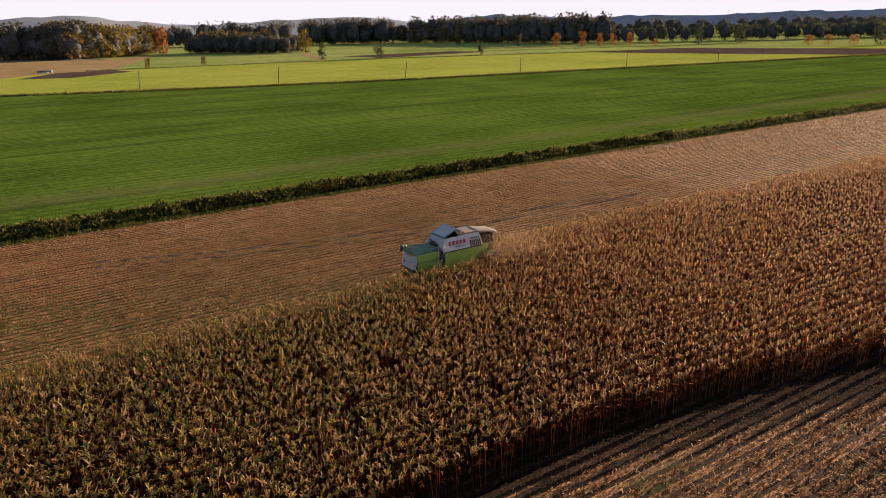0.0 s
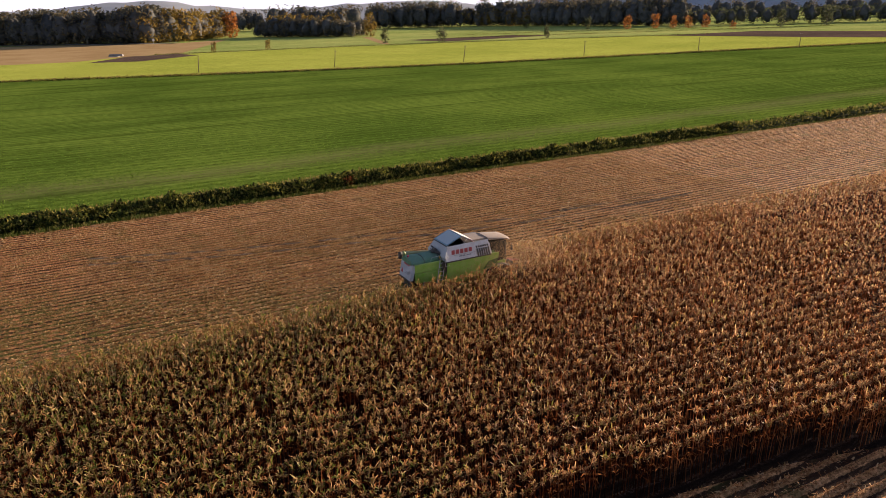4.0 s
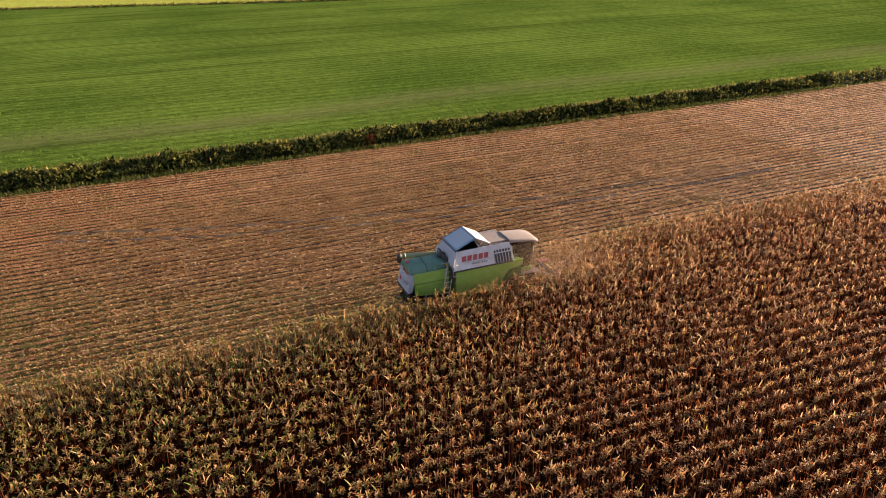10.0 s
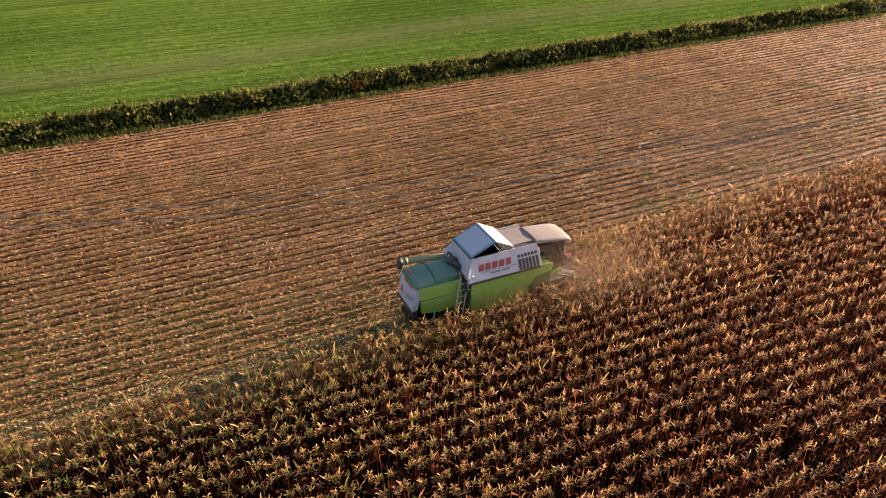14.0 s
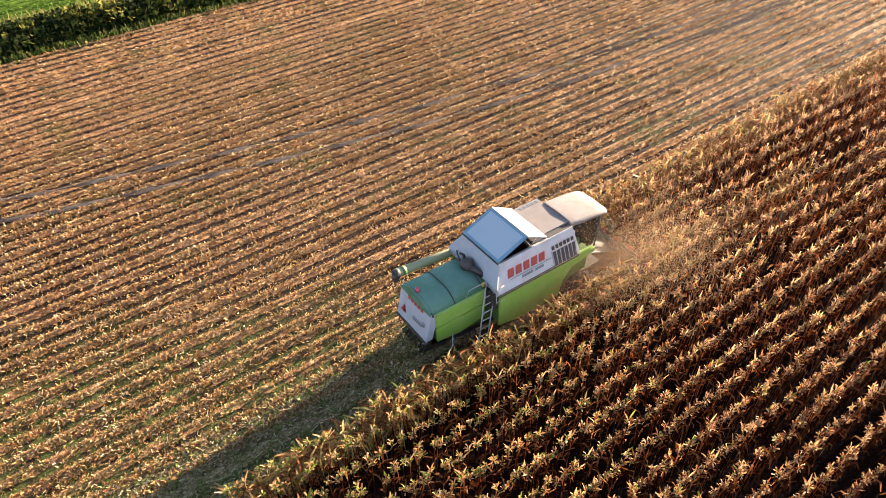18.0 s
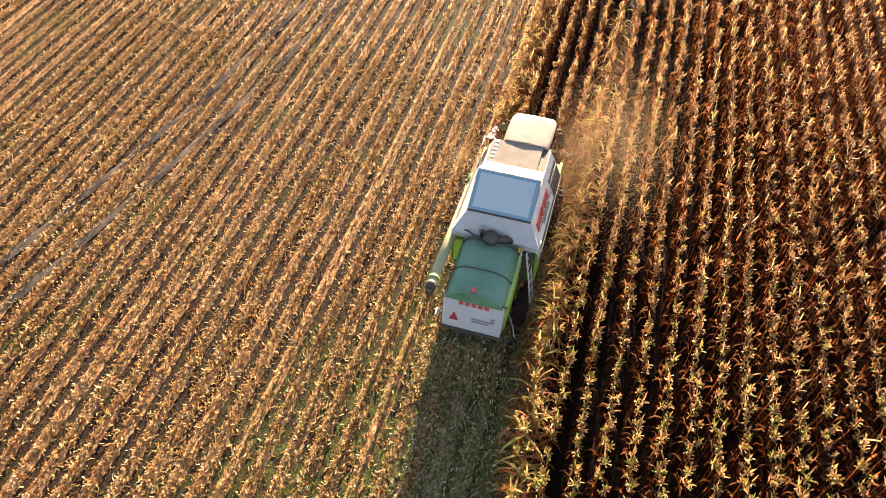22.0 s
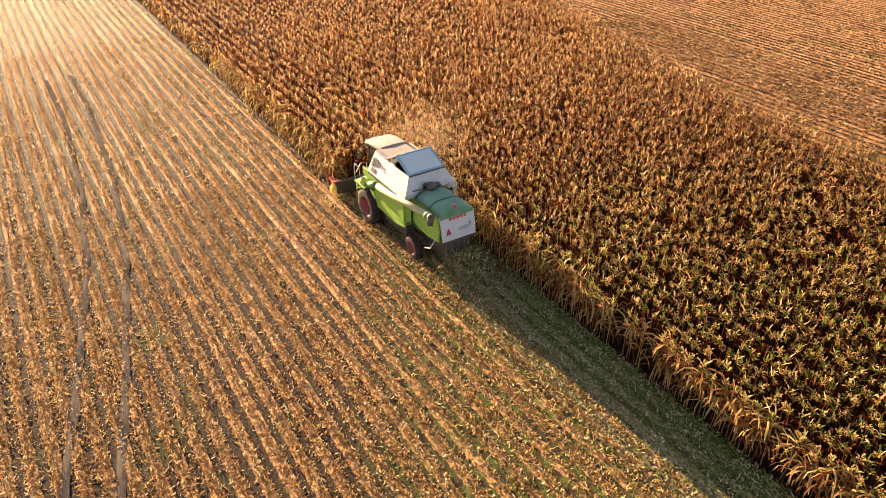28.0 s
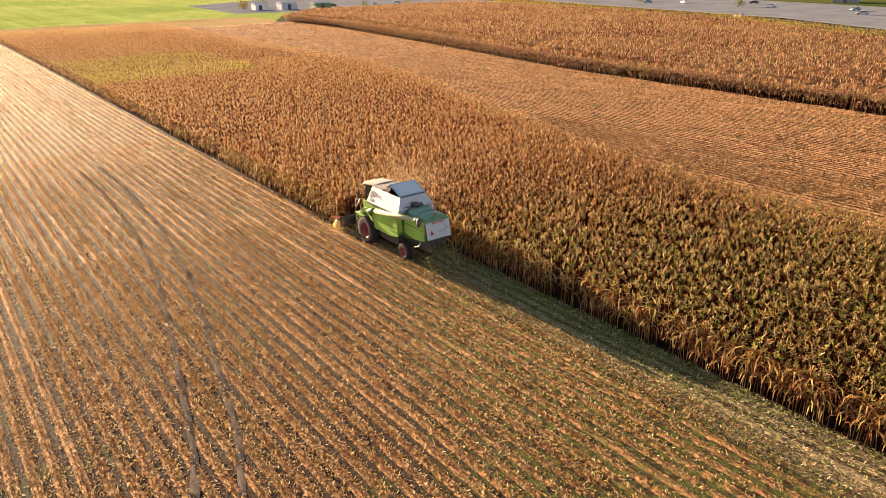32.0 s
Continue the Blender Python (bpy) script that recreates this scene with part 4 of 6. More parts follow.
V, F = blades(at, L, L * rng.uniform(0.4, 0.8, n), rng.normal(0.3, 0.6, n))
tagged(new("ditch_hedge", np_mesh("ditch_hedge", V, F, WEEDS)), "dark green overgrown weeds and bushes along the ditch", "hedge", kind="stuff")
bmh = bmesh.new()       # the dense inner growth of the hedge
hx = np.linspace(12, 330, 240)
rows_ = [[bmh.verts.new((a, 85.4 + 1.35 * b, max(0.02, (0.62 + 0.35 * noise.noise((a * 0.55, b * 1.2, 0)) + 0.2 * noise.noise((a * 0.16, b, 5))) * (1 - 0.75 * b * b)))) for b in (-1, -0.7, -0.25, 0.25, 0.7, 1)] for a in hx]
for a, b in zip(rows_, rows_[1:]):
    for i in range(5):
        bmh.faces.new((a[i], b[i], b[i + 1], a[i + 1]))
tagged(part("hedge_core", bmh, WEEDS, None), "dense inner growth of the ditch hedge", "hedge", kind="stuff")
n = 26000
x = np.where(rng.random(n) < 0.6, rng.uniform(18, 130, n), rng.uniform(12, 330, n))
y = np.where(rng.random(n) < 0.45, rng.normal(83.2, 0.45, n), rng.normal(87.6, 0.45, n))
h = rng.uniform(0.18, 0.5, n) * np.where(y > 85.4, 1.5, 1)
at = np.stack([x, y, np.zeros(n)], 1)
V, F = blades(at, h, rng.uniform(0.05, 0.13, n), rng.normal(1.1, 0.35, n))
tagged(new("verge_grass", np_mesh("verge_grass", V, F, GRASS)), "rough green and straw-coloured grass beside the hedge", "grass", kind="stuff")
n = 9000
x = np.where(rng.random(n) < 0.6, rng.uniform(18, 130, n), rng.uniform(12, 330, n))
at = np.stack([x, rng.normal(86.9, 0.35, n), rng.uniform(0.3, 0.9, n)], 1)
V, F = blades(at, rng.uniform(0.3, 0.6, n), rng.uniform(0.04, 0.1, n), rng.normal(1.15, 0.3, n))
tagged(new("dry_grass", np_mesh("dry_grass", V, F, DRY_GRASS)), "sunlit dry grass heads along the hedge top", "grass", kind="stuff")
n = 34000
at = np.stack([rng.uniform(15, 150, n), 88.1 + np.round(rng.uniform(0, 1, n) ** 2.2 * 250) * 0.20 + rng.normal(0, 0.05, n), np.full(n, -0.05)], 1)
bare = np.exp(-((at[:, 1] - 104 + 3 * np.sin(at[:, 0] * 0.05)) / 2.6) ** 2)
at = at[rng.random(n) > 0.85 * bare]
n = len(at)
V, F = blades(at, rng.uniform(0.08, 0.20, n), rng.uniform(0.08, 0.18, n), rng.normal(0.7, 0.4, n))
tagged(new("young_crop", np_mesh("young_crop", V, F, CROP)), "low green seedlings in drill rows", "crop", kind="stuff")


def bush(name, at, size, material, label, n=260):
    ob = thing(name, at, label, "bush")
    p = rng.normal(0, 0.42, (n, 3)) * np.array([size, size, size * 0.8]) + np.array([0, 0, size * 0.7])
    p[:, 2] = np.abs(p[:, 2])
    L = rng.uniform(0.12, 0.28, n) * size
    V, F = blades(p, L, L * 0.6, rng.normal(0.3, 0.6, n))
    o = new("leaves", np_mesh("leaves", V, F, material))
    o.parent = ob
    bm = bmesh.new()
    for k in range(5):
        a = k * 1.3
        add_tube(bm, [(0, 0, -0.02), (0.2 * size * math.cos(a), 0.2 * size * math.sin(a), 0.5 * size), (0.45 * size * math.cos(a), 0.45 * size * math.sin(a), size)], [0.03, 0.02, 0.008], 4)
    part("stem", bm, M_BARK, ob)
    return ob


bush("red_bush", (60.0, 84.2, 0), 0.9, RED_LEAF, "small rust-red bush at the hedge foot")


# ---- the combine harvester: local x forward, y to its left, z up from the ground ----
combine = thing("combine_harvester", (55, 47.07, -0.2), "dusty white and green combine harvester cutting maize", "combine harvester")


def C(name, bm, material, label="", parent=None):
    return part(name, bm, material, parent or combine, label)


# chassis and lower body
C("chassis", solid([(-3.9, 1.55), (-2.6, 1.15), (0.2, 0.95), (2.6, 1.0), (3.1, 1.3), (3.1, 2.2), (-3.9, 2.2)], -0.62, 0.62), M_DARK)
C("threshing_body", solid([(-3.85, 2.0), (-1.8, 1.6), (2.9, 1.5), (2.9, 3.3), (-1.55, 3.3), (-3.85, 3.2)], -0.84, 0.84), M_DGREEN)
for s, nm in ((-1, "right"), (1, "left")):
    y0, y1 = (-1.46, -1.36) if s < 0 else (1.36, 1.46)
    pan = solid([(-1.5, 1.75), (-0.6, 1.55), (1.45, 1.55), (1.6, 2.25), (2.0, 2.75), (2.9, 2.9), (2.95, 3.32), (-1.5, 3.32)], y0, y1)
    bmesh.ops.bevel(pan, geom=pan.edges[:], offset=0.03, segments=2, affect="EDGES")
    C("side_panel", pan, M_GREEN, "bright green side panel")
    C("panel_trim", boxed(-1.55, 2.2, s * 1.49 - 0.03, s * 1.49 + 0.03, 3.27, 3.35), M_DARK, "dark rubber trim")
    C("inner_wall", boxed(-1.45, 2.85, s * 1.2 - 0.16, s * 1.2 + 0.16, 1.8, 3.25), M_DGREEN)
C("rear_side_panel", boxed(-3.9, -1.75, -0.97, -0.85, 2.72, 3.36, 0.03), M_GREEN, "green upper straw-hood panel")
C("rear_lower_panel", solid([(-3.85, 2.0), (-2.9, 1.85), (-1.75, 2.0), (-1.75, 2.68), (-3.9, 2.68)], -0.95, -0.85), M_GREEN, "green lower panel")
C("rear_side_panel", boxed(-3.9, -1.5, 0.87, 0.99, 2.72, 3.36, 0.03), M_GREEN, "green upper straw-hood panel")
C("rear_lower_panel", solid([(-3.85, 2.0), (-2.9, 1.85), (-1.5, 2.0), (-1.5, 2.68), (-3.9, 2.68)], 0.87, 0.97), M_GREEN, "green lower panel")
C("left_locker", boxed(-1.5, -0.4, 1.05, 1.5, 2.0, 3.0, 0.05), M_GREEN, "green box under the auger")

# the crowned straw hood
bm = bmesh.new()
hx = [-4.02, -3.95, -3.1, -3.05, -3.0, -2.3, -1.75]
hr = []
for i, x in enumerate(hx):
    ring = []
    for k in range(11):
        u = k / 10 * 2 - 1
        crown = 0.36 * (1 - abs(u) ** 4)
        sag = 0.02 if x == -3.05 else 0
        ring.append(bm.verts.new((x, 0.06 + 0.94 * u, 3.37 + crown - sag - (0.05 if i == 0 else 0))))
    hr.append(ring)
for a, b in zip(hr, hr[1:]):
    for k in range(10):
        f = bm.faces.new((a[k], b[k], b[k + 1], a[k + 1]))
        f.smooth = True
bmesh.ops.recalc_face_normals(bm, faces=bm.faces)
bmesh.ops.solidify(bm, geom=bm.faces[:], thickness=0.05)
C("straw_hood", bm, M_HOOD, "faded green domed hood with a grey bloom")
bm = bmesh.new()
ends = [[bm.verts.new((x, 0.06 + 0.93 * u, z)) for u in np.linspace(-1, 1, 13) for z in (3.30, 3.35 + 0.36 * (1 - abs(u) ** 4))] for x in (-4.07, -4.0)]
for k in range(12):
    a, b = 2 * k, 2 * k + 2
    bm.faces.new((ends[0][a], ends[0][a + 1], ends[0][b + 1], ends[0][b]))
    bm.faces.new((ends[1][a], ends[1][b], ends[1][b + 1], ends[1][a + 1]))
    bm.faces.new((ends[0][a + 1], ends[1][a + 1], ends[1][b + 1], ends[0][b + 1]))
    bm.faces.new((ends[0][a], ends[0][b], ends[1][b], ends[1][a]))
C("hood_end", bm, M_HOOD, "faded green end of the hood")
C("hood_seam", tube([(-3.05, 0.06 + 0.95 * u, 3.385 + 0.36 * (1 - abs(u) ** 4)) for u in np.linspace(-1, 1, 13)], 0.018, 5), M_DARK)
C("hood_seam", tube([(-1.85, 0.06 + 0.95 * u, 3.385 + 0.36 * (1 - abs(u) ** 4)) for u in np.linspace(-1, 1, 13)], 0.022, 5), M_DARK)
bm = tube([(-3.93, 0.10, 3.72), (-3.93, 0.10, 3.86)], [0.085, 0.075], 10)
C("beacon", bm, M_PINK, "small red beacon")
C("hood_latch", boxed(-4.03, -3.98, -0.95, -0.72, 3.33, 3.43, 0.02), M_DARK)

# rear shield
C("rear_shield", slab([(-4.03, -0.86, 3.40), (-4.03, 0.99, 3.40), (-4.30, 0.97, 2.20), (-4.30, -0.84, 2.20)], 0.06), M_GREY, "pale grey rear shield")
C("rear_shield_wing", slab([(-4.05, -0.90, 3.42), (-4.30, -0.88, 2.18), (-4.05, -0.90, 2.22), (-3.78, -0.93, 3.30)], 0.04), M_GREY)


def on_shield(y, z, out=0.02):
    return (-4.03 - (3.40 - z) * 0.225 - out, y, z)


bm = bmesh.new()
tri = [bm.verts.new(on_shield(y, z)) for y, z in ((0.45, 2.50), (0.77, 2.50), (0.61, 2.83))]
bm.faces.new(tri)
bmesh.ops.solidify(bm, geom=bm.faces[:], thickness=0.015)
C("warning_triangle", bm, M_PINK, "red warning triangle")
for k in range(5):
    y = 0.50 - 0.20 * k
    C("letter_bar", slab([on_shield(y, 3.29), on_shield(y - 0.14, 3.29), on_shield(y - 0.14, 3.17), on_shield(y, 3.17)], 0.012), M_RED)
for k, (w, z) in enumerate(((0.70, 2.72), (0.55, 2.62))):
    C("notice_bar", slab([on_shield(0.05, z), on_shield(0.05 - w, z), on_shield(0.05 - w, z - 0.04), on_shield(0.05, z - 0.04)], 0.012), M_CLOTH)
C("badge", slab([on_shield(-0.52, 2.86), on_shield(-0.66, 2.86), on_shield(-0.66, 2.74), on_shield(-0.52, 2.74)], 0.012), M_CLOTH)
C("bumper", boxed(-4.36, -4.24, -0.95, 1.0, 2.10, 2.18, 0.02), M_DARK)

# straw chopper under the shield
C("straw_chopper", solid([(-4.15, 1.35), (-3.3, 1.15), (-3.1, 2.0), (-4.1, 2.12)], -0.62, 0.66), M_DARK)
for k in range(9):
    y = -0.60 + 0.15 * k
    C("spreader_vane", slab([(-4.15, y, 1.65), (-4.32, y + 0.02 * (k - 4), 1.48), (-4.30, y + 0.02 * (k - 4), 1.26), (-4.12, y, 1.36)], 0.02), M_DARK)

# grain tank, side sheets and lids
C("grain_tank", solid([(-1.28, 4.30), (1.0, 4.34), (2.2, 4.30), (2.25, 3.3), (-1.5, 3.3)], -0.99, 0.99), M_WHITE, "white grain tank body")
C("tank_rear_wall", slab([(-1.27, -1.0, 4.40), (-1.27, 1.0, 4.40), (-1.66, 1.44, 3.62), (-1.66, -1.44, 3.62)], 0.06), M_GREY, "grey rear wall of the tank")
C("tank_rear_skirt", slab([(-1.66, -1.44, 3.62), (-1.66, 1.44, 3.62), (-1.60, 1.44, 3.34), (-1.60, -1.44, 3.34)], 0.06), M_GREY)


def flank(x, s, side, out=0.0):
    """A point on the slanted white flank: s = 0 at its top edge, 1 at its foot."""
    return (x, side * (1.02 + 0.43 * s + 0.92 * out), 4.36 - 1.03 * s + 0.38 * out)


def flank_plate(x0, x1, s0, s1, side, out=0.014, thick=0.02, slant=0.0):
    c = [flank(x0 + slant, s0, side, out), flank(x1 + slant, s0, side, out), flank(x1, s1, side, out), flank(x0, s1, side, out)]
    return slab(c if side < 0 else c[::-1], thick)


for side in (-1, 1):
    c = [flank(-1.28, 0, side), flank(2.18, 0, side), flank(2.30, 0.75, side), flank(2.32, 1.0, side), flank(-1.62, 1.0, side), flank(-1.62, 0.72, side)]
    C("tank_flank", slab(c[::-1] if side < 0 else c, 0.05), M_WHITE, "white slanted flank sheet")
# right flank: engine grille, red name shapes and model bars
C("grille_panel", flank_plate(1.02, 2.20, 0.48, 1.05, -1, 0.010), M_GREY)
for k in range(6):
    x = 1.07 + 0.187 * k
    C("grille_slot", flank_plate(x, x + 0.125, 0.50, 1.02, -1, 0.03), M_DARK)
    C("vent_window", flank_plate(x - 0.02, x + 0.10, 0.30, 0.43, -1, 0.02), M_DARK)
for k in range(5):
    x = -1.05 + 0.36 * k
    C("name_shape", flank_plate(x, x + 0.26, 0.31, 0.59, -1, 0.014, 0.02, 0.06), M_RED)
C("name_line", flank_plate(-0.95, 0.95, 0.655, 0.668, -1), M_CLOTH)
for k in range(4):
    C("model_bar", flank_plate(-0.45 + 0.13 * k, -0.35 + 0.13 * k, 0.72, 0.80, -1, 0.014, 0.02, 0.02), M_CLOTH)
for k in range(3):
    C("model_bar", flank_plate(0.17 + 0.14 * k, 0.27 + 0.14 * k, 0.72, 0.80, -1, 0.014, 0.02, 0.02), M_CLOTH)
# left flank: dark decals near the cab
for x0, x1, s0, s1 in ((1.55, 1.70, 0.25, 0.55), (1.75, 1.88, 0.22, 0.60), (1.93, 2.10, 0.25, 0.65), (1.30, 1.48, 0.30, 0.50), (1.60, 2.0, 0.70, 0.90), (0.9, 1.2, 0.36, 0.44), (0.7, 1.0, 0.50, 0.54)):
    C("decal", flank_plate(x0, x1, s0, s1, 1), M_DARK if x0 > 1.25 else M_CLOTH)

C("rear_lid", slab([(-1.30, -1.02, 4.40), (-0.03, -1.02, 4.94), (-0.03, 1.02, 4.94), (-1.30, 1.02, 4.40)][::-1], 0.05), M_BLUE, "blue-grey open tank lid with the sky's reflection put into its colour")
C("lid_panel", slab([(-1.22, -0.90, 4.468), (-0.12, -0.90, 4.936), (-0.12, 0.90, 4.936), (-1.22, 0.90, 4.468)][::-1], 0.02), M_PALEBLUE, "paler inner sheet of the lid")
C("front_lid", slab([(-0.02, -1.02, 4.95), (0.90, -1.02, 4.46), (0.90, 1.02, 4.46), (-0.02, 1.02, 4.95)][::-1], 0.05), M_WHITE, "white open tank lid")
C("lid_hinge_bar", tube([(-1.33, -1.03, 4.39), (-1.33, 1.03, 4.39)], 0.03, 6), M_DARK)
for s in (-1, 1):
    C("lid_strut", tube([(0.25, s * 0.98, 4.34), (-0.12, s * 0.98, 4.88)], 0.02, 5), M_RAIL)
    C("lid_strut", tube([(0.10, s * 0.99, 4.34), (0.45, s * 0.99, 4.70)], 0.02, 5), M_RAIL)
    bm = bmesh.new()
    vs = [bm.verts.new(p) for p in ((-1.20, s * 0.94, 4.36), (0.15, s * 0.94, 4.36), (-0.18, s * 0.94, 4.84))]
    bm.faces.new(vs)
    bmesh.ops.solidify(bm, geom=bm.faces[:], thickness=0.02)
    C("lid_gusset", bm, M_GREY)
# dark sheet under the lids stands in for the shaded tank opening
C("grain", boxed(-1.1, 0.95, -0.9, 0.9, 4.30, 4.37), M_DARK)

# roof behind the cab
C("roof_panel", boxed(0.98, 2.22, -0.74, 1.0, 4.33, 4.40, 0.02), M_CREAM, "dust-coloured flat roof panel")
# dark strip stands in for the shaded recess along the roof's right edge
C("roof_recess_shade", boxed(1.05, 2.28, -1.01, -0.76, 4.30, 4.345), M_DARK)
C("roof_gap", boxed(0.91, 0.97, -0.95, 1.0, 4.35, 4.385), M_RIM)
for k in range(5):
    C("roof_vent", boxed(1.25 + 0.2 * k, 1.37 + 0.2 * k, 0.78, 0.92, 4.395, 4.41), M_CLOTH)

# engine intake behind the tank
C("engine_deck", boxed(-1.85, -1.45, -0.75, 0.75, 3.36, 3.58, 0.03), M_DGREEN)
bm = tube([(-1.80, 0.10, 3.70), (-1.80, 0.10, 3.90), (-1.80, 0.10, 4.02)], [0.24, 0.26, 0.12], 14)
C("air_intake", bm, M_DARK, "black round air intake")
C("intake_duct", tube([(-1.80, -0.1, 3.82), (-1.70, -0.38, 3.80), (-1.55, -0.55, 3.62)], 0.11, 8), M_DARK)
C("exhaust_pipe", tube([(-1.70, 0.42, 3.55), (-1.70, 0.42, 3.98), (-1.85, 0.44, 4.12)], 0.055, 8), M_DARK)
C("deck_hose", tube([(-1.6, 1.0, 3.72), (-1.75, 0.75, 3.80), (-1.85, 0.45, 3.78)], 0.03, 6), M_DARK)
C("deck_rail", tube([(-1.75, -0.95, 3.42), (-1.75, -0.95, 3.75), (-2.5, -0.93, 3.72), (-2.6, -0.93, 3.45)], 0.018, 6), M_RAIL)
C("yellow_clip", boxed(-1.86, -1.78, -0.9, -0.82, 3.5, 3.66), M_YELLOW)

# rear ladder on the right
for dx_ in (0.0, 0.42):
    C("ladder_rail", tube([(-2.45 + dx_, -1.52, 1.70), (-2.20 + dx_, -1.34, 2.55), (-1.95 + dx_, -1.14, 3.35), (-1.90 + dx_, -1.10, 3.62)], 0.026, 6), M_RAIL)
for k in range(6):
    q = k / 5
    C("ladder_rung", tube([(-2.43 + 0.45 * q, -1.50 + 0.34 * q, 1.78 + 1.45 * q), (-2.01 + 0.45 * q, -1.50 + 0.34 * q, 1.78 + 1.45 * q)], 0.022, 6), M_RAIL)
C("handrail", tube([(-1.62, -1.42, 2.95), (-1.70, -1.46, 3.50), (-1.55, -1.45, 3.70), (-1.35, -1.44, 3.70)], 0.02, 6), M_RAIL)
C("handrail", tube([(-1.62, -1.42, 3.0), (-1.30, -1.48, 3.05)], 0.018, 6), M_RAIL)
C("ladder_recess", boxed(-1.75, -1.45, -1.30, -0.95, 2.55, 3.25), M_DARK)

# unloading auger along the left
a0, a1 = Vector((1.30, 1.50, 2.90)), Vector((-4.15, 1.42, 3.60))
C("auger_tube", tube([a0, a0.lerp(a1, 0.5), a0.lerp(a1, 0.97)], 0.165, 14), M_TUBE, "long pale green unloading auger tube")
C("auger_collar", tube([a0.lerp(a1, 0.90), a0.lerp(a1, 0.93)], 0.178, 14), M_DGREEN)
C("auger_end", tube([a0.lerp(a1, 0.95), a0.lerp(a1, 0.985)], [0.172, 0.155], 14), M_DARK, "black open end of the auger")
C("auger_spout", tube([a0.lerp(a1, 0.965), a0.lerp(a1, 0.965) + Vector((-0.02, 0.06, -0.38))], [0.17, 0.13], 12), M_DARK, "black rubber spout")
C("auger_elbow", tube([(1.80, 1.40, 2.5), (1.80, 1.58, 2.8), (1.58, 1.54, 2.86), (1.20, 1.50, 2.91)], 0.19, 12), M_DGREEN, "green auger elbow")
C("auger_rest", tube([(-3.0, 0.95, 3.25), (-3.0, 1.36, 3.42)], 0.03, 6), M_DARK)
C("hose", tube([(-3.7, 1.0, 2.5), (-3.9, 1.2, 2.2), (-3.75, 1.35, 1.75), (-3.35, 1.4, 1.6)], 0.025, 6), M_RAIL, "loose white hose hanging at the rear")
C("hose", tube([(-3.2, -0.95, 2.0), (-3.35, -1.15, 1.6), (-3.7, -1.3, 1.5)], 0.02, 6), M_RAIL)

# cab
bm = bmesh.new()
secs = [(2.24, 4.43, 0.86), (2.27, 4.43, 0.865), (2.9, 4.36, 0.88), (3.5, 4.29, 0.88), (3.95, 4.22, 0.86), (4.2, 4.11, 0.80), (4.30, 4.00, 0.72)]
rr = []
for x, zt, hw in secs:
    ring = [(-hw, zt - 0.20), (-hw, zt - 0.07), (-hw + 0.10, zt), (0, zt + 0.03), (hw - 0.22, zt), (hw - 0.12, zt - 0.07), (hw - 0.12, zt - 0.20)]
    rr.append([bm.verts.new((x, y - 0.06, z)) for y, z in ring])
for a_, b_ in zip(rr, rr[1:]):
    for k in range(7):
        bm.faces.new((a_[k], b_[k], b_[(k + 1) % 7], a_[(k + 1) % 7])).smooth = k < 6
bm.faces.new(rr[0][::-1])
bm.faces.new(rr[-1])
bmesh.ops.recalc_face_normals(bm, faces=bm.faces)
C("cab_roof", bm, M_CREAM, "cream dusty cab roof overhanging the glass")
C("cab_glass", solid([(2.45, 2.35), (3.75, 2.30), (4.05, 3.0), (3.95, 3.92), (2.45, 3.92)], -0.72, 0.50), M_GLASS, "dust-dulled cab glazing")
for x0, x1 in ((2.40, 2.50), (3.92, 3.99)):
    for y in (-0.74, 0.52):
        C("cab_pillar", tube([(x0, y, 2.3), (x1 if x0 > 3 else x0, y, 3.92)], 0.045, 6), M_DARK if x0 > 3 else M_WHITE)
C("cab_floor", boxed(2.3, 3.9, -0.85, 0.62, 2.12, 2.34, 0.03), M_GREEN)
C("cab_rear_wall", boxed(2.20, 2.42, -0.98, 0.98, 2.4, 4.0), M_WHITE)
C("mirror_arm", tube([(3.95, -0.75, 3.75), (4.25, -1.10, 3.70), (4.28, -1.15, 3.45)], 0.018, 5), M_DARK)
C("mirror", boxed(4.22, 4.28, -1.26, -1.04, 3.15, 3.50, 0.02), M_DARK)
C("mirror_arm", tube([(3.95, 0.52, 3.75), (4.20, 0.95, 3.70), (4.22, 1.0, 3.45)], 0.018, 5), M_DARK)
C("mirror", boxed(4.17, 4.23, 0.90, 1.12, 3.15, 3.50, 0.02), M_DARK)
C("platform", boxed(2.55, 3.75, 0.62, 1.62, 2.10, 2.22, 0.02), M_GREEN, "green platform beside the cab")
C("platform", boxed(2.55, 3.6, -1.42, -0.80, 2.05, 2.20, 0.02), M_DARK)
C("left_fender", solid([(1.5, 2.0), (1.75, 2.55), (2.3, 2.85), (2.9, 2.75), (3.3, 2.2), (3.45, 1.6), (3.2, 1.6), (3.0, 2.1), (2.6, 2.5), (2.2, 2.5), (1.8, 2.1)], 0.95, 1.52), M_GREEN)
C("railing", tube([(3.7, 1.58, 2.2), (3.7, 1.60, 3.0), (3.55, 1.60, 3.25), (3.1, 1.60, 3.22), (2.95, 1.58, 2.2)], 0.022, 6), M_RAIL, "white platform handrail")
C("railing", tube([(3.72, 0.80, 2.2), (3.75, 0.82, 3.05), (3.70, 1.20, 3.10), (3.68, 1.55, 2.6)], 0.022, 6), M_RAIL)
for y in (0.98, 1.48):
    C("step_rail", tube([(3.72, y, 2.1), (3.95, y, 0.55)], 0.03, 5), M_GREEN)
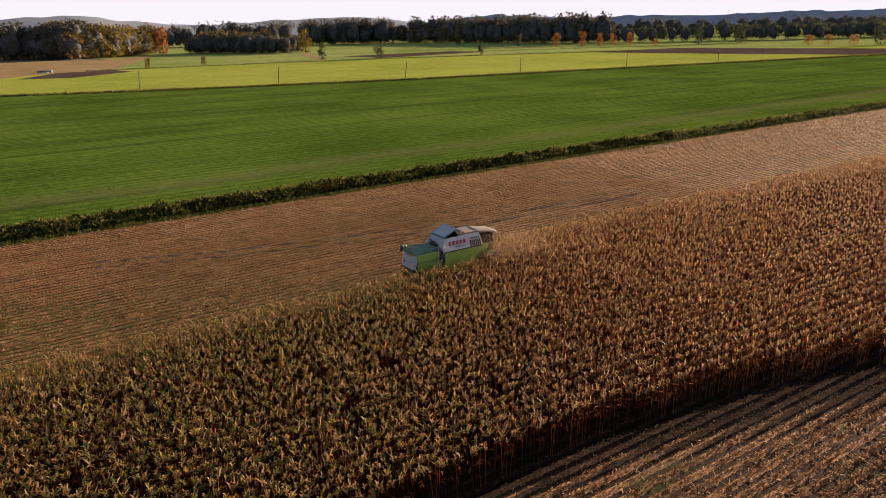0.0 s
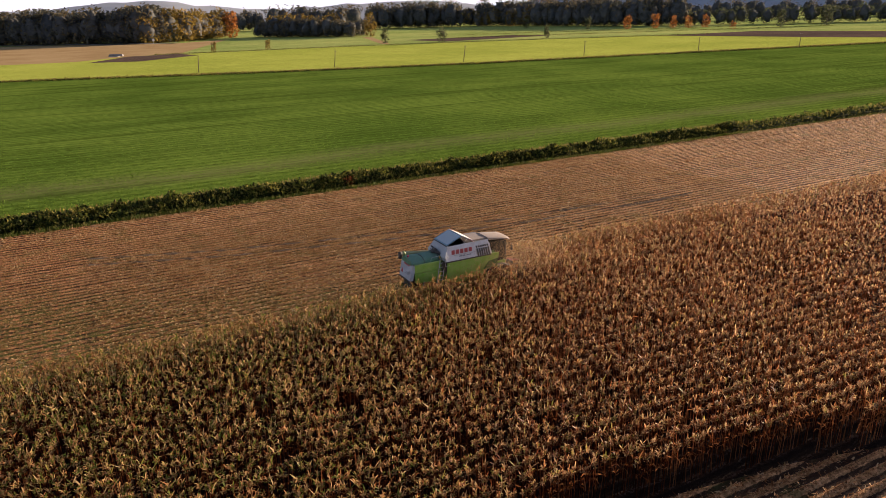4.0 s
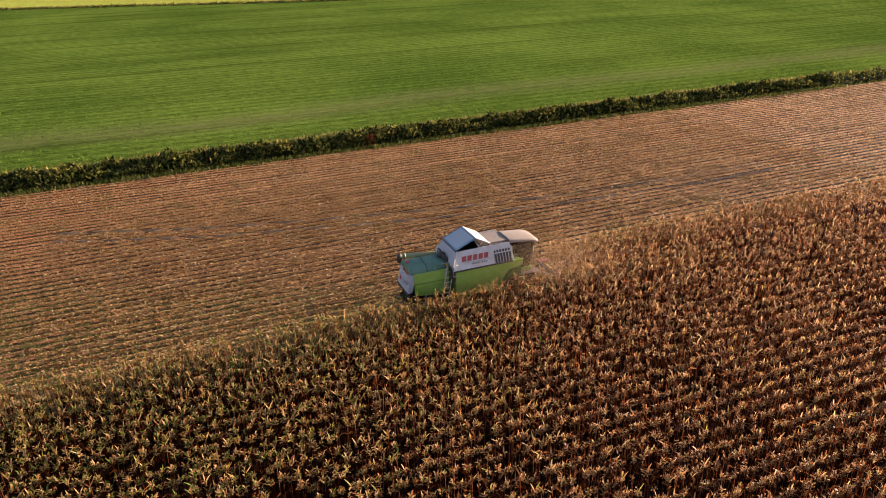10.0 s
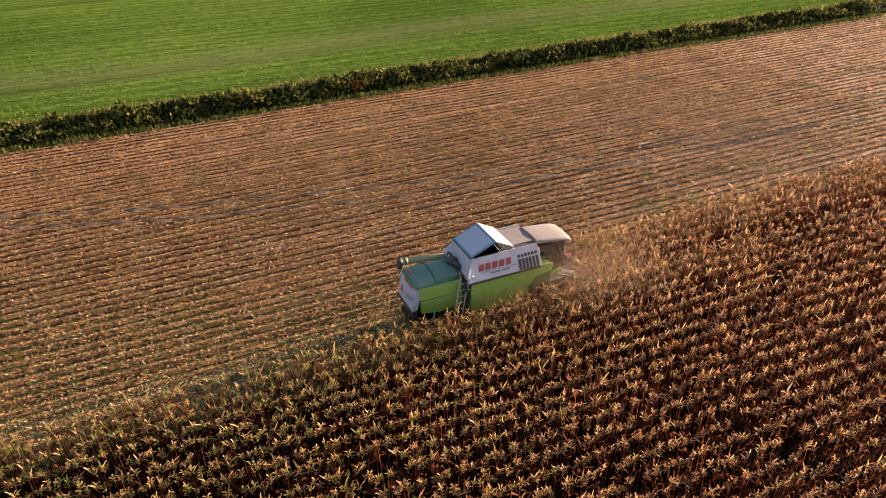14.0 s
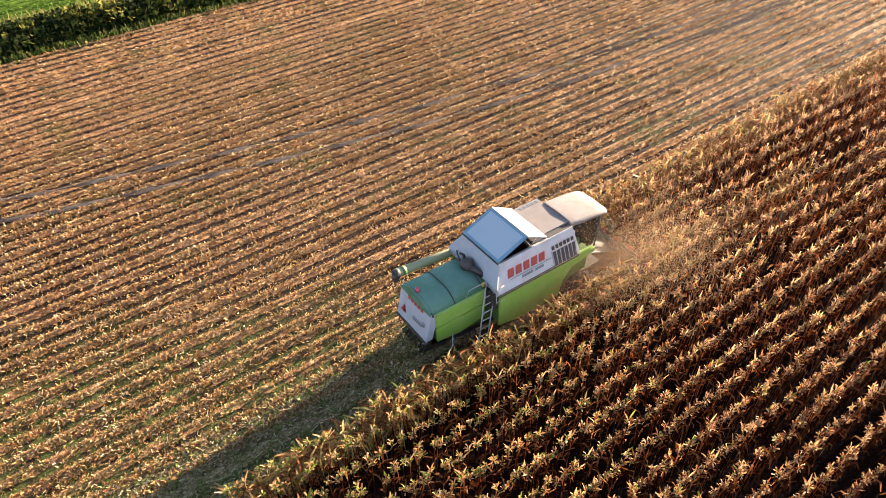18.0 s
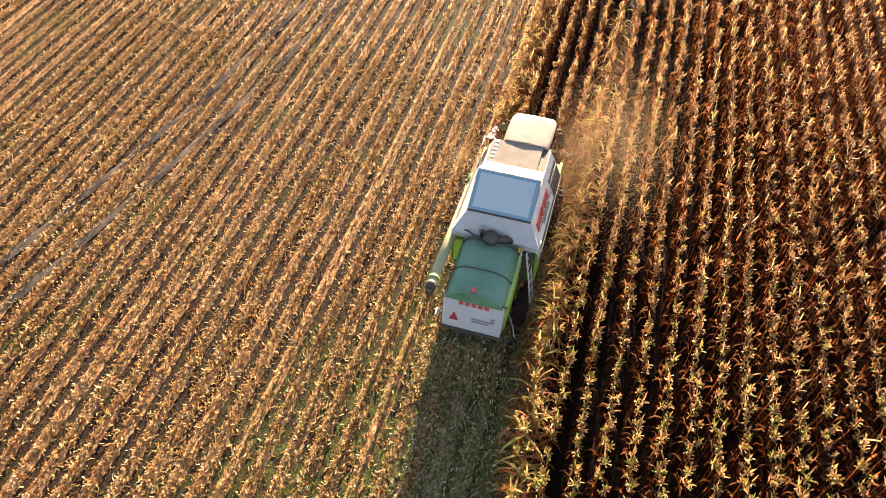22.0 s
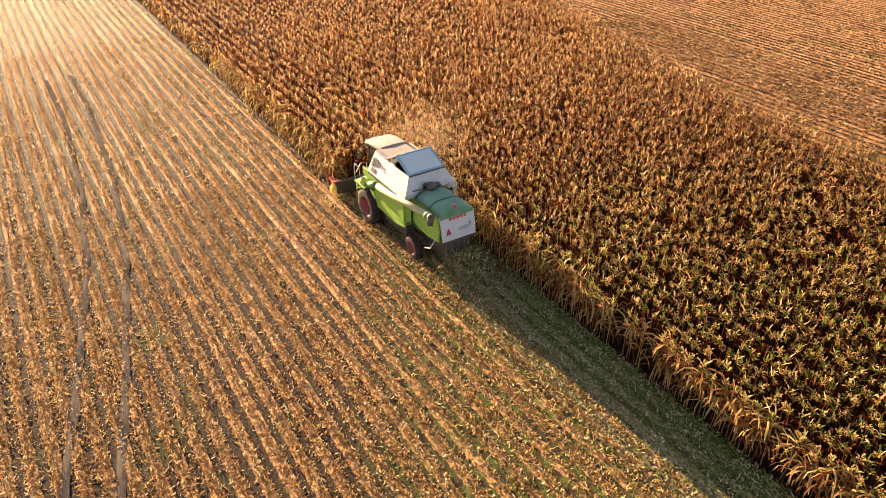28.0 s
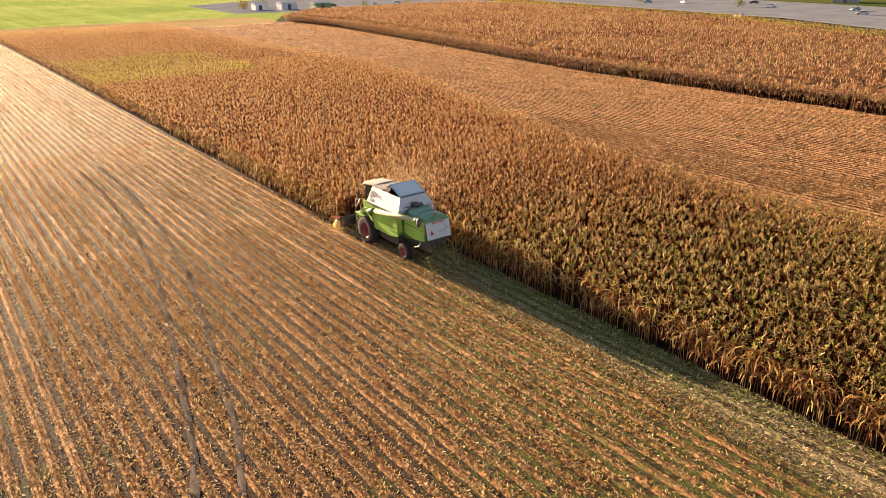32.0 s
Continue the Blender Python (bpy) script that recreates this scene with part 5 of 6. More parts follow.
for k in range(5):
    C("step", boxed(3.70 + 0.045 * k, 3.84 + 0.045 * k, 0.98, 1.48, 1.92 - 0.31 * k, 1.95 - 0.31 * k), M_GREEN)


# wheels
def wheel(x, y, r, w, side):
    bm = bmesh.new()
    prof = [(r * 0.56, -0.5), (r * 0.80, -0.52), (r * 0.95, -0.47), (r * 0.985, -0.25), (r, 0), (r * 0.985, 0.25), (r * 0.95, 0.47), (r * 0.80, 0.52), (r * 0.56, 0.5)]
    n = 36
    rings = [[bm.verts.new((x + q * math.cos(2 * math.pi * i / n), y + t * w, r + 0.18 + q * math.sin(2 * math.pi * i / n))) for q, t in prof] for i in range(n)]
    for i in range(n):
        a, b = rings[i], rings[(i + 1) % n]
        for k in range(len(prof) - 1):
            bm.faces.new((a[k], b[k], b[k + 1], a[k + 1])).smooth = True
    bmesh.ops.recalc_face_normals(bm, faces=bm.faces)
    lugs = 22
    for i in range(lugs):
        for s in (-1, 1):
            a = 2 * math.pi * (i + 0.5 * (s > 0)) / lugs
            add_box(bm, -0.035, 0.035, -0.22 * w, 0.22 * w, -0.02, 0.05, 0, Matrix.Translation((x, y + s * 0.25 * w, r + 0.18)) @ Matrix.Rotation(-a, 4, "Y") @ Matrix.Translation((0, 0, r * 0.985)) @ Matrix.Rotation(s * 0.6, 4, "Z"))
    wh = C("wheel", bm, M_TYRE, "dirty lugged tractor tyre")
    bm = bmesh.new()
    prof = [(0.02, 0.16), (r * 0.20, 0.16), (r * 0.24, 0.05), (r * 0.46, 0.12), (r * 0.50, 0.42), (r * 0.58, 0.48)]
    rings = [[bm.verts.new((x + q * math.cos(2 * math.pi * i / n), y + side * t * w, r + 0.18 + q * math.sin(2 * math.pi * i / n))) for q, t in prof] for i in range(n)]
    for i in range(n):
        a, b = rings[i], rings[(i + 1) % n]
        for k in range(len(prof) - 1):
            bm.faces.new((a[k], b[k], b[k + 1], a[k + 1])).smooth = True
    bmesh.ops.recalc_face_normals(bm, faces=bm.faces)
    C("rim", bm, M_RIM, "rust-red wheel rim", wh)
    for i in range(8):
        a = 2 * math.pi * i / 8
        px, pz = x + 0.32 * r * math.cos(a), r + 0.18 + 0.32 * r * math.sin(a)
        C("wheel_bolt", tube([(px, y + side * 0.07 * w, pz), (px, y + side * 0.14 * w, pz)], 0.025, 6), M_DARK, "", wh)


for s in (-1, 1):
    wheel(2.42, s * 1.38, 1.0, 0.62, s)
    wheel(-1.95, s * 1.22, 0.62, 0.40, s)
C("front_axle", tube([(2.42, -1.2, 1.18), (2.42, 1.2, 1.18)], 0.16, 10), M_DARK)
C("rear_axle", tube([(-1.95, -1.1, 0.82), (-1.95, 0, 1.02), (-1.95, 1.1, 0.82)], 0.11, 8), M_DARK)
C("fuel_tank", boxed(-1.3, 0.9, 0.75, 1.28, 1.0, 1.6, 0.08), M_DARK)

# feeder house and maize header
C("feeder_house", solid([(3.0, 1.2), (5.75, 0.35), (5.95, 0.95), (3.4, 2.15)], -0.70, 0.55), M_DARK)
header = C("maize_header", boxed(5.70, 6.02, -2.10, 1.86, 0.45, 1.15, 0.04), M_DARK, "six-row maize picking header with red and yellow snouts")
C("header_auger", tube([(6.15, -2.0, 0.72), (6.15, 1.75, 0.72)], 0.18, 12), M_DARK, "", header)
C("header_beam", tube([(5.75, -2.1, 1.2), (5.75, 1.84, 1.2)], 0.07, 8), M_DARK, "", header)
for k in range(6):
    y = 1.75 - 0.74 * k
    endp = k in (0, 5)
    bm = bmesh.new()
    secs = [(5.95, 0.24, 0.40, 0.92), (6.45, 0.20, 0.38, 0.84), (6.8, 0.12, 0.34, 0.62), (7.05, 0.02, 0.30, 0.36)]
    if endp:
        secs = [(5.80, 0.24, 0.24, 1.10), (6.35, 0.22, 0.24, 1.02), (6.75, 0.14, 0.24, 0.62), (7.05, 0.02, 0.26, 0.32)]
    rr = []
    for x, hw, zb, zt in secs:
        rr.append([bm.verts.new((x, y + hw * c, zb if q == 0 else zb + (zt - zb) * q)) for c, q in ((-1, 0), (-0.95, 0.5), (-0.35, 0.92), (0.0, 1.0), (0.35, 0.92), (0.95, 0.5), (1, 0))])
    for a, b in zip(rr, rr[1:]):
        for i in range(6):
            bm.faces.new((a[i], b[i], b[i + 1], a[i + 1])).smooth = True
    bm.faces.new(rr[0])
    bm.faces.new(rr[-1][::-1])
    bmesh.ops.recalc_face_normals(bm, faces=bm.faces)
    C("divider_snout", bm, M_YELLOW if endp else M_RED, "yellow end divider" if endp else "red row divider", header)
    if endp:
        C("divider_hood", slab([(5.85, y - 0.26, 1.14), (6.9, y - 0.10, 0.98), (6.9, y + 0.10, 0.98), (5.85, y + 0.26, 1.14)][::-1], 0.06), M_RED, "red top of the end divider", header)


# ---- trees, woods and far things ----
def crown_points(n, lobes, r):
    """Leaf places on the outer part of several lobes."""
    P = []
    for (cx, cy, cz, rx, rz) in lobes:
        m = int(n * rx * rx / sum(l[3] ** 2 for l in lobes))
        d = r.normal(0, 1, (m, 3))
        d /= np.linalg.norm(d, axis=1)[:, None]
        q = r.uniform(0.55, 1.05, m) ** 0.5
        P.append(np.array([cx, cy, cz]) + d * q[:, None] * np.array([rx, rx, rz]))
    return np.concatenate(P)


def tree_arrays(seed, height, spread, n, conifer=False, leaf=0.055):
    r = np.random.default_rng(seed)
    if conifer:
        z = r.uniform(0.15, 1, n)
        a = r.uniform(0, 6.28, n)
        q = spread * (1.05 - z) ** 0.8 * r.uniform(0.4, 1, n)
        P = np.stack([q * np.cos(a), q * np.sin(a), z * height], 1)
    else:
        lobes = [(0, 0, height * 0.58, spread * 0.66, height * 0.38), (0, 0, height * 0.24, spread * 0.8, height * 0.24)]
        for k in range(7):
            a, e = r.uniform(0, 6.28), r.uniform(0.35, 0.85)
            lobes.append((math.cos(a) * spread * 0.5, math.sin(a) * spread * 0.5, height * e, spread * r.uniform(0.3, 0.5), height * r.uniform(0.12, 0.2)))
        P = crown_points(n, lobes, r)
    L = r.uniform(0.5, 1.1, len(P)) * height * leaf
    a, t = r.uniform(0, 6.28, len(P)), r.normal(0, 0.6, len(P))
    d = np.stack([np.cos(a) * np.cos(t), np.sin(a) * np.cos(t), np.sin(t)], 1)
    s = np.stack([-np.sin(a), np.cos(a), r.normal(0, 0.5, len(P))], 1)
    L = L[:, None]
    V = np.stack([P - d * L * 0.5 - s * L * 0.3, P - d * L * 0.4 + s * L * 0.4, P + d * L * 0.6 + s * L * 0.2, P + d * L * 0.5 - s * L * 0.25], 1).reshape(-1, 3)
    return V, np.arange(len(V)).reshape(-1, 4)


def trunk_bm(height, spread, seed):
    r = random.Random(seed)
    bm = tube([(0, 0, -0.3), (0.02 * height, 0, height * 0.3), (0, 0.02 * height, height * 0.75)], [height * 0.022, height * 0.016, height * 0.005], 7)
    for k in range(6):
        a, z = r.uniform(0, 6.28), height * r.uniform(0.28, 0.6)
        add_tube(bm, [(0.015 * height, 0, z), (math.cos(a) * spread * 0.35, math.sin(a) * spread * 0.35, z + height * 0.12), (math.cos(a) * spread * 0.65, math.sin(a) * spread * 0.65, z + height * 0.25)],
                 [height * 0.009, height * 0.006, height * 0.002], 5)
    return bm


def tree(at, height, spread, material, label, seed, n=700, conifer=False):
    ob = thing("tree", at, label, "tree")
    part("trunk", trunk_bm(height, spread, seed), M_BARK, ob)
    V, F = tree_arrays(seed, height, spread, n, conifer, 0.085)
    c = new("crown", np_mesh("crown", V, F, material))
    c.parent = ob
    return ob


def wood(name, spots, material, label, height, n=220, seed=0):
    """A far wood of many trees, joined."""
    r = np.random.default_rng(seed)
    VV, FF, WW, b = [], [], [], 0
    kinds = [tree_arrays(seed * 31 + k, 1.0, 0.46, int(n * 1.9), False, 0.085) for k in range(6)]
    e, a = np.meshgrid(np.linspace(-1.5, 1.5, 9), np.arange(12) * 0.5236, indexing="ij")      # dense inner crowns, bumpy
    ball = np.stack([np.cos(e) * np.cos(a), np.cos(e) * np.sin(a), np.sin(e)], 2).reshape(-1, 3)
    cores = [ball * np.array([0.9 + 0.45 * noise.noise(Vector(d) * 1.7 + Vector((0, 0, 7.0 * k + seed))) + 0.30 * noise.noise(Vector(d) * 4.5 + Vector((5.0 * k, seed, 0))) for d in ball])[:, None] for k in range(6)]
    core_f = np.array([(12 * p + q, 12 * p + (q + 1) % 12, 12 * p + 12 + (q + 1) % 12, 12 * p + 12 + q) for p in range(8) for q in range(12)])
    for i, (x, y) in enumerate(spots):
        V, F = kinds[r.integers(0, 6)]
        h = height * r.uniform(0.75, 1.1)
        a = r.uniform(0, 6.28)
        R = np.array([[math.cos(a), -math.sin(a), 0], [math.sin(a), math.cos(a), 0], [0, 0, 1]])
        VV.append(V @ R.T * np.array([h * 0.95, h * 0.95, h]) + np.array([x, y, 0]))
        FF.append(F + b)
        WW.append(np.zeros(len(F), int))
        b += len(V)
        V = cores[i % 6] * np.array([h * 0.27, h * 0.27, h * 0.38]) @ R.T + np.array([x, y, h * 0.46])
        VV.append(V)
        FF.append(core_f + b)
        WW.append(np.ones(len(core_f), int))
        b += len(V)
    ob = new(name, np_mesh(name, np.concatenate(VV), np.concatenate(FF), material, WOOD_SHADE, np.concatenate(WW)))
    return tagged(ob, label, "wood", kind="stuff")


def along(line, step, depth, rows, jitter, seed):
    r = np.random.default_rng(seed)
    out = []
    pts = [np.array(p, float) for p in line]
    for a, b in zip(pts, pts[1:]):
        L = np.linalg.norm(b - a)
        t = (b - a) / L
        nrm = np.array([-t[1], t[0]])
        if nrm[1] < 0:
            nrm = -nrm
        for i in range(max(1, int(L / step))):
            for k in range(rows):
                out.append(a + t * (i + r.uniform(-0.4, 0.4)) * step + nrm * (k * depth + r.uniform(-jitter, jitter)))
    return out


wood("wood_west", along([(-60, 800), (44, 716), (94, 672), (128, 690)], 9, 14, 4, 4, 1), TREE_DARK, "dark mixed wood with shaded trunks beyond the fields", 30, 260, 1)
wood("wood_west_edge", along([(96, 668), (130, 690), (160, 735), (182, 760)], 8, 11, 2, 3, 2), TREE_GOLD, "bronze and gold trees at the wood edge", 27, 300, 2)
wood("grove", along([(203, 717), (240, 662), (270, 618)], 7, 9, 3, 2, 3), TREE_DARK, "dense dark grove standing in meadow", 17, 260, 3)
wood("grove_top", along([(214, 730), (240, 690), (268, 650)], 9, 10, 2, 3, 4), TREE_GOLD, "golden tops rising over the grove", 21, 160, 4)
wood("wood_middle", along([(190, 1060), (271, 1000), (367, 980), (420, 960)], 15, 22, 2, 6, 5), TREE_DARK, "distant wood in blue shade", 32, 150, 5)
wood("wood_north", along([(384, 870), (440, 850), (511, 835), (540, 760), (545, 660), (560, 590), (600, 540)], 11, 15, 3, 5, 6), TREE_DARK, "long dark wood across the horizon", 31, 200, 6)
wood("wood_north_edge", along([(500, 835), (535, 760), (548, 700)], 16, 9, 1, 4, 7), TREE_GOLD, "paler autumn trees before the long wood", 24, 260, 7)
wood("tree_belt_east", along([(590, 545), (660, 500), (740, 430), (860, 380), (1050, 340)], 12, 16, 2, 5, 8), TREE_GREEN, "hazy belt of mixed green trees", 19, 170, 8)
wood("tree_belt_far_east", along([(700, 700), (760, 640), (950, 560), (1300, 520)], 18, 22, 2, 7, 9), TREE_DARK, "hazy woodland far beyond the fields", 26, 120, 9)

for i, (x, y, h, s, m, lab) in enumerate((
        (228, 466, 10.5, 3.6, TREE_GREEN, "dark rounded field tree beside the path"),
        (257, 437, 11.0, 4.2, TREE_GREEN, "rounded field tree on the ditch bank"),
        (338, 430, 8.5, 2.6, TREE_GREEN, "small upright dark field tree"),
        (112, 462, 6.5, 2.2, TREE_GOLD, "sparse young tree by the ditch"),
        (146, 464, 6.5, 2.2, TREE_GOLD, "sparse young tree by the ditch"),
        (182, 745, 27, 8.5, TREE_ORANGE, "bright orange tree at the wood edge"),
        (276, 612, 22, 7.5, TREE_GOLD, "golden tree at the end of the grove"),
        (479, 560, 12, 3.5, TREE_GREEN, "green tree before the long wood"),
        (477, 662, 11, 4.0, TREE_GREEN, "green tree before the long wood"),
        (532, 846, 15, 5.0, TREE_GREEN, "green tree before the long wood"),
        (493, 521, 13, 4.6, TREE_ORANGE, "orange-red autumn tree in the meadow"),
        (515, 508, 13, 4.4, TREE_ORANGE, "bright orange autumn tree in the meadow"),
        (523, 494, 12, 4.0, TREE_ORANGE, "bright orange autumn tree in the meadow"),
        (538, 490, 11, 4.6, TREE_ORANGE, "low orange autumn tree in the meadow"),
        (546, 478, 13, 4.4, TREE_ORANGE, "bright orange autumn tree in the meadow"),
        (526, 430, 7, 3.4, TREE_ORANGE, "low russet tree in the meadow"),
        (577, 424, 15, 5.0, TREE_GREEN, "tall grey-green tree among meadows"),
        (629, 418, 18, 6.5, TREE_GREEN, "broad tall green tree among meadows"),
        (594, 331, 9, 4.2, TREE_ORANGE, "rust-brown tree at a field edge"),
        (600, 318, 9, 4.5, TREE_ORANGE, "rust-brown tree at a field edge"),
        (604, 300, 9, 4.5, TREE_ORANGE, "rust-brown tree at a field edge"),
        (612, 284, 17, 6.0, TREE_GREEN, "tall dark tree by the field edge"),
        (616, 276, 9, 4.0, TREE_ORANGE, "rust-brown tree at a field edge"))):
    tree((x, y, -0.1), h, s, m, lab, 50 + i, 520)


def bank(name, edge, x0, x1, n, height, material, label, seed, width=1.6):
    r = np.random.default_rng(seed)
    x = r.uniform(x0, x1, n)
    y = np.array([edge(v) for v in x]) + r.normal(0, width / 2, n)
    at = np.stack([x, y, r.uniform(0, height * 0.6, n) - 0.1], 1)
    L = r.uniform(0.3, 0.75, n)
    V, F = blades(at, L, L * 0.55, r.normal(0.7, 0.5, n))
    return tagged(new(name, np_mesh(name, V, F, material)), label, "bank", kind="stuff")


bank("ditch_bank", DITCH_2, -40, 520, 9000, 0.5, WEEDS, "dark weedy ditch between two fields", 11)
bank("ditch_bank_grass", lambda x: DITCH_2(x) + 1.6, -40, 520, 7000, 0.9, DRY_GRASS, "sunlit dry grass along the ditch", 12)
bank("ditch_bank_far", DITCH_3, 77, 440, 3500, 0.7, WEEDS, "dark weedy far ditch", 13, 2.2)
bank("meadow_bank", lambda x: 500 - 0.30 * (x - 300), 300, 620, 2500, 0.7, WEEDS, "dark boundary bank between meadows", 14, 2.0)
bank("meadow_bank", lambda x: 560 - 0.34 * (x - 330), 340, 700, 2500, 0.8, WEEDS, "dark boundary bank between meadows", 15, 2.0)

# wooden poles along the ditch
pole0 = None
for i, (x, y, lean) in enumerate(((76, 295, 5), (126, 279, 6), (178, 266, 7), (233, 256, 3), (283, 238, 1), (335, 226, 2))):
    if pole0 is None:
        pole0 = thing("wooden_pole", (x, y, 0), "weathered wooden pole leaning beside the ditch", "pole", "poles along the ditch")
        part("shaft", tube([(0, 0, -0.3), (0, 0, 3.5), (0.03, 0, 6.6)], [0.16, 0.14, 0.11], 8), M_BARK, pole0)
        part("cross_arm", tube([(-0.5, 0, 6.3), (0.5, 0, 6.3)], 0.06, 6), M_BARK, pole0)
        for s in (-0.4, 0.4):
            part("insulator", tube([(s, 0, 6.3), (s, 0, 6.55)], 0.05, 6), M_RAIL, pole0)
        pole0.matrix_basis = pose(x, y, -0.1, 0, lean, -25)
    else:
        copy_thing(pole0, pose(x, y, -0.1, 0, lean, -25))

# drain outfall and spoil at the sandy bank
ob = thing("drain_outfall", (57, 462, 0), "white concrete drain outfall in the sandy bank", "drain")
part("headwall", boxed(-4, 4, -0.8, 0.8, -0.2, 1.2, 0.1), PAVE, ob)
part("apron", boxed(-2.5, 3.0, -4.5, -0.9, -0.2, 0.3, 0.05), PAVE, ob)
ob.rotation_euler[2] = radians(-30)
ob = thing("track_sign", (97, 645, 0), "small white sign post by the track", "sign")
part("post", tube([(0, 0, -0.2), (0, 0, 3.2)], 0.12, 6), M_RAIL, ob)
part("plate", boxed(-0.9, 0.9, -0.06, 0.06, 2.6, 4.4, 0.03), M_WHITE, ob)

# ---- the road and yards beyond the far maize ----
sheet("verge_strip", [(60, -96), (89, -117), (148, -148), (242, -172), (330, -196), (330, -206), (242, -184), (148, -160), (92, -130), (60, -110)], -0.02, LIME, "narrow green verge beside the road", "verge")
sheet("road", [(60, -110), (92, -130), (148, -160), (242, -184), (330, -206), (480, -240), (480, -254), (330, -222), (242, -200), (148, -178), (96, -148), (60, -130)], 0.0, ASPHALT, "grey asphalt country road", "road")
sheet("pavement", [(60, -131), (96, -149), (148, -179), (242, -201), (330, -223), (330, -226), (242, -204), (148, -182), (98, -152), (60, -134)], 0.12, PAVE, "pale kerbed footpath beside the road", "pavement")
sheet("yard", [(98, -153), (148, -183), (242, -205), (330, -227), (360, -300), (240, -300), (120, -260)], -0.01, YARD, "grey paved yards in front of houses", "yard")


sheet("hardstanding", [(330, -52), (420, -60), (520, -200), (480, -238), (330, -205), (322, -84)], -0.03, YARD, "grey hardstanding past the end of the maize", "yard")


def car(at, turn, body_mat, label):
    ob = thing("car", at, label, "car")
    ob.rotation_euler[2] = radians(turn)
    b = solid([(-2.1, 0.35), (2.1, 0.35), (2.15, 0.75), (1.3, 0.92), (0.6, 1.42), (-1.0, 1.45), (-1.8, 0.98), (-2.15, 0.92)], -0.85, 0.85)
    bmesh.ops.bevel(b, geom=b.edges[:], offset=0.07, segments=2, affect="EDGES")
    part("body", b, body_mat, ob)
    part("side_window", solid([(1.05, 0.95), (0.52, 1.36), (-0.95, 1.38), (-1.5, 0.98)], -0.87, 0.87), M_GLASS, ob)
    part("windscreen", slab([(1.25, -0.68, 0.97), (0.62, -0.62, 1.42), (0.62, 0.62, 1.42), (1.25, 0.68, 0.97)], 0.02), M_GLASS, ob)
    for x in (-1.35, 1.35):
        for y in (-0.8, 0.8):
            wt = part("wheel", tube([(x, y - 0.1, 0.32), (x, y + 0.1, 0.32)], 0.32, 14), M_TYRE, ob)
            part("rim", tube([(x, y - 0.11, 0.32), (x, y + 0.11, 0.32)], 0.19, 10), M_RAIL, wt)
    return ob


car((163, -174.5, 0.0), -14, M_GREY, "silver car parked beside the road")
car((208, -262, 0.0), 20, M_DARK, "dark car parked in a paved yard")
car((150, -236, 0.0), 70, M_BLUE, "blue-grey car parked in a paved yard")
car((236, -246, 0.0), -30, M_WHITE, "white car parked in a paved yard")
car((186, -238, 0.0), 15, M_WHITE, "white car parked in a paved yard")
car((250, -236, 0.0), 12, M_BLUE, "blue car parked in a paved yard")
car((138, -215, 0.0), 25, M_GREY, "silver car parked in a paved yard")
car((332, -92, 0.0), -50, M_WHITE, "white car parked on the hardstanding")
car((352, -112, 0.0), 30, M_DARK, "dark car parked on the hardstanding")
car((346, -134, 0.0), -40, M_BLUE, "blue car parked on the hardstanding")
car((352, -152, 0.0), 60, M_GREY, "silver car parked on the hardstanding")


def house(at, turn, w, d, h, label):
    ob = thing("house", at, label, "house")
    ob.rotation_euler[2] = radians(turn)
    part("wall", boxed(-w / 2, w / 2, -d / 2, d / 2, 0, h), PAVE, ob)
    part("roof", solid([(-w / 2 - 0.5, h), (w / 2 + 0.5, h), (0, h + w * 0.35)], -d / 2 - 0.5, d / 2 + 0.5), M_RIM, ob)
    for k in range(3):
        y = -d / 2 + d * (k + 0.5) / 3
        for s in (-1, 1):
            wi = part("window", boxed(s * w / 2 - 0.05, s * w / 2 + 0.05, y - 0.6, y + 0.6, 1.0, 2.3), M_WHITE, ob)
            part("pane", boxed(s * w / 2 - 0.07, s * w / 2 + 0.07, y - 0.5, y + 0.5, 1.1, 2.2), M_GLASS, wi)
    part("door", boxed(-0.5, 0.5, d / 2 - 0.05, d / 2 + 0.08, 0, 2.1), M_DARK, ob)
    return ob


house((128, -268, 0), 25, 9, 12, 4.5, "dark-based roadside house with a pitched roof")
house((182, -300, 0), 15, 10, 12, 5, "pale roadside house with a pitched roof")
house((318, -262, 0), 10, 10, 14, 5, "pale roadside house with a pitched roof")


def shed(at, turn, w, d, h, m, label, name="shed"):
    ob = thing(name, at, label, "shed")
    ob.rotation_euler[2] = radians(turn)
    part("wall", boxed(-w / 2, w / 2, -d / 2, d / 2, 0, h, 0.05), m, ob)
    part("roof", solid([(-w / 2 - 0.2, h), (w / 2 + 0.2, h), (0, h + 0.6)], -d / 2 - 0.2, d / 2 + 0.2), M_GREY, ob)
    part("door", boxed(-w / 2 - 0.06, -w / 2 + 0.05, -0.8, 0.8, 0, h * 0.8), M_DARK, ob)
    return ob


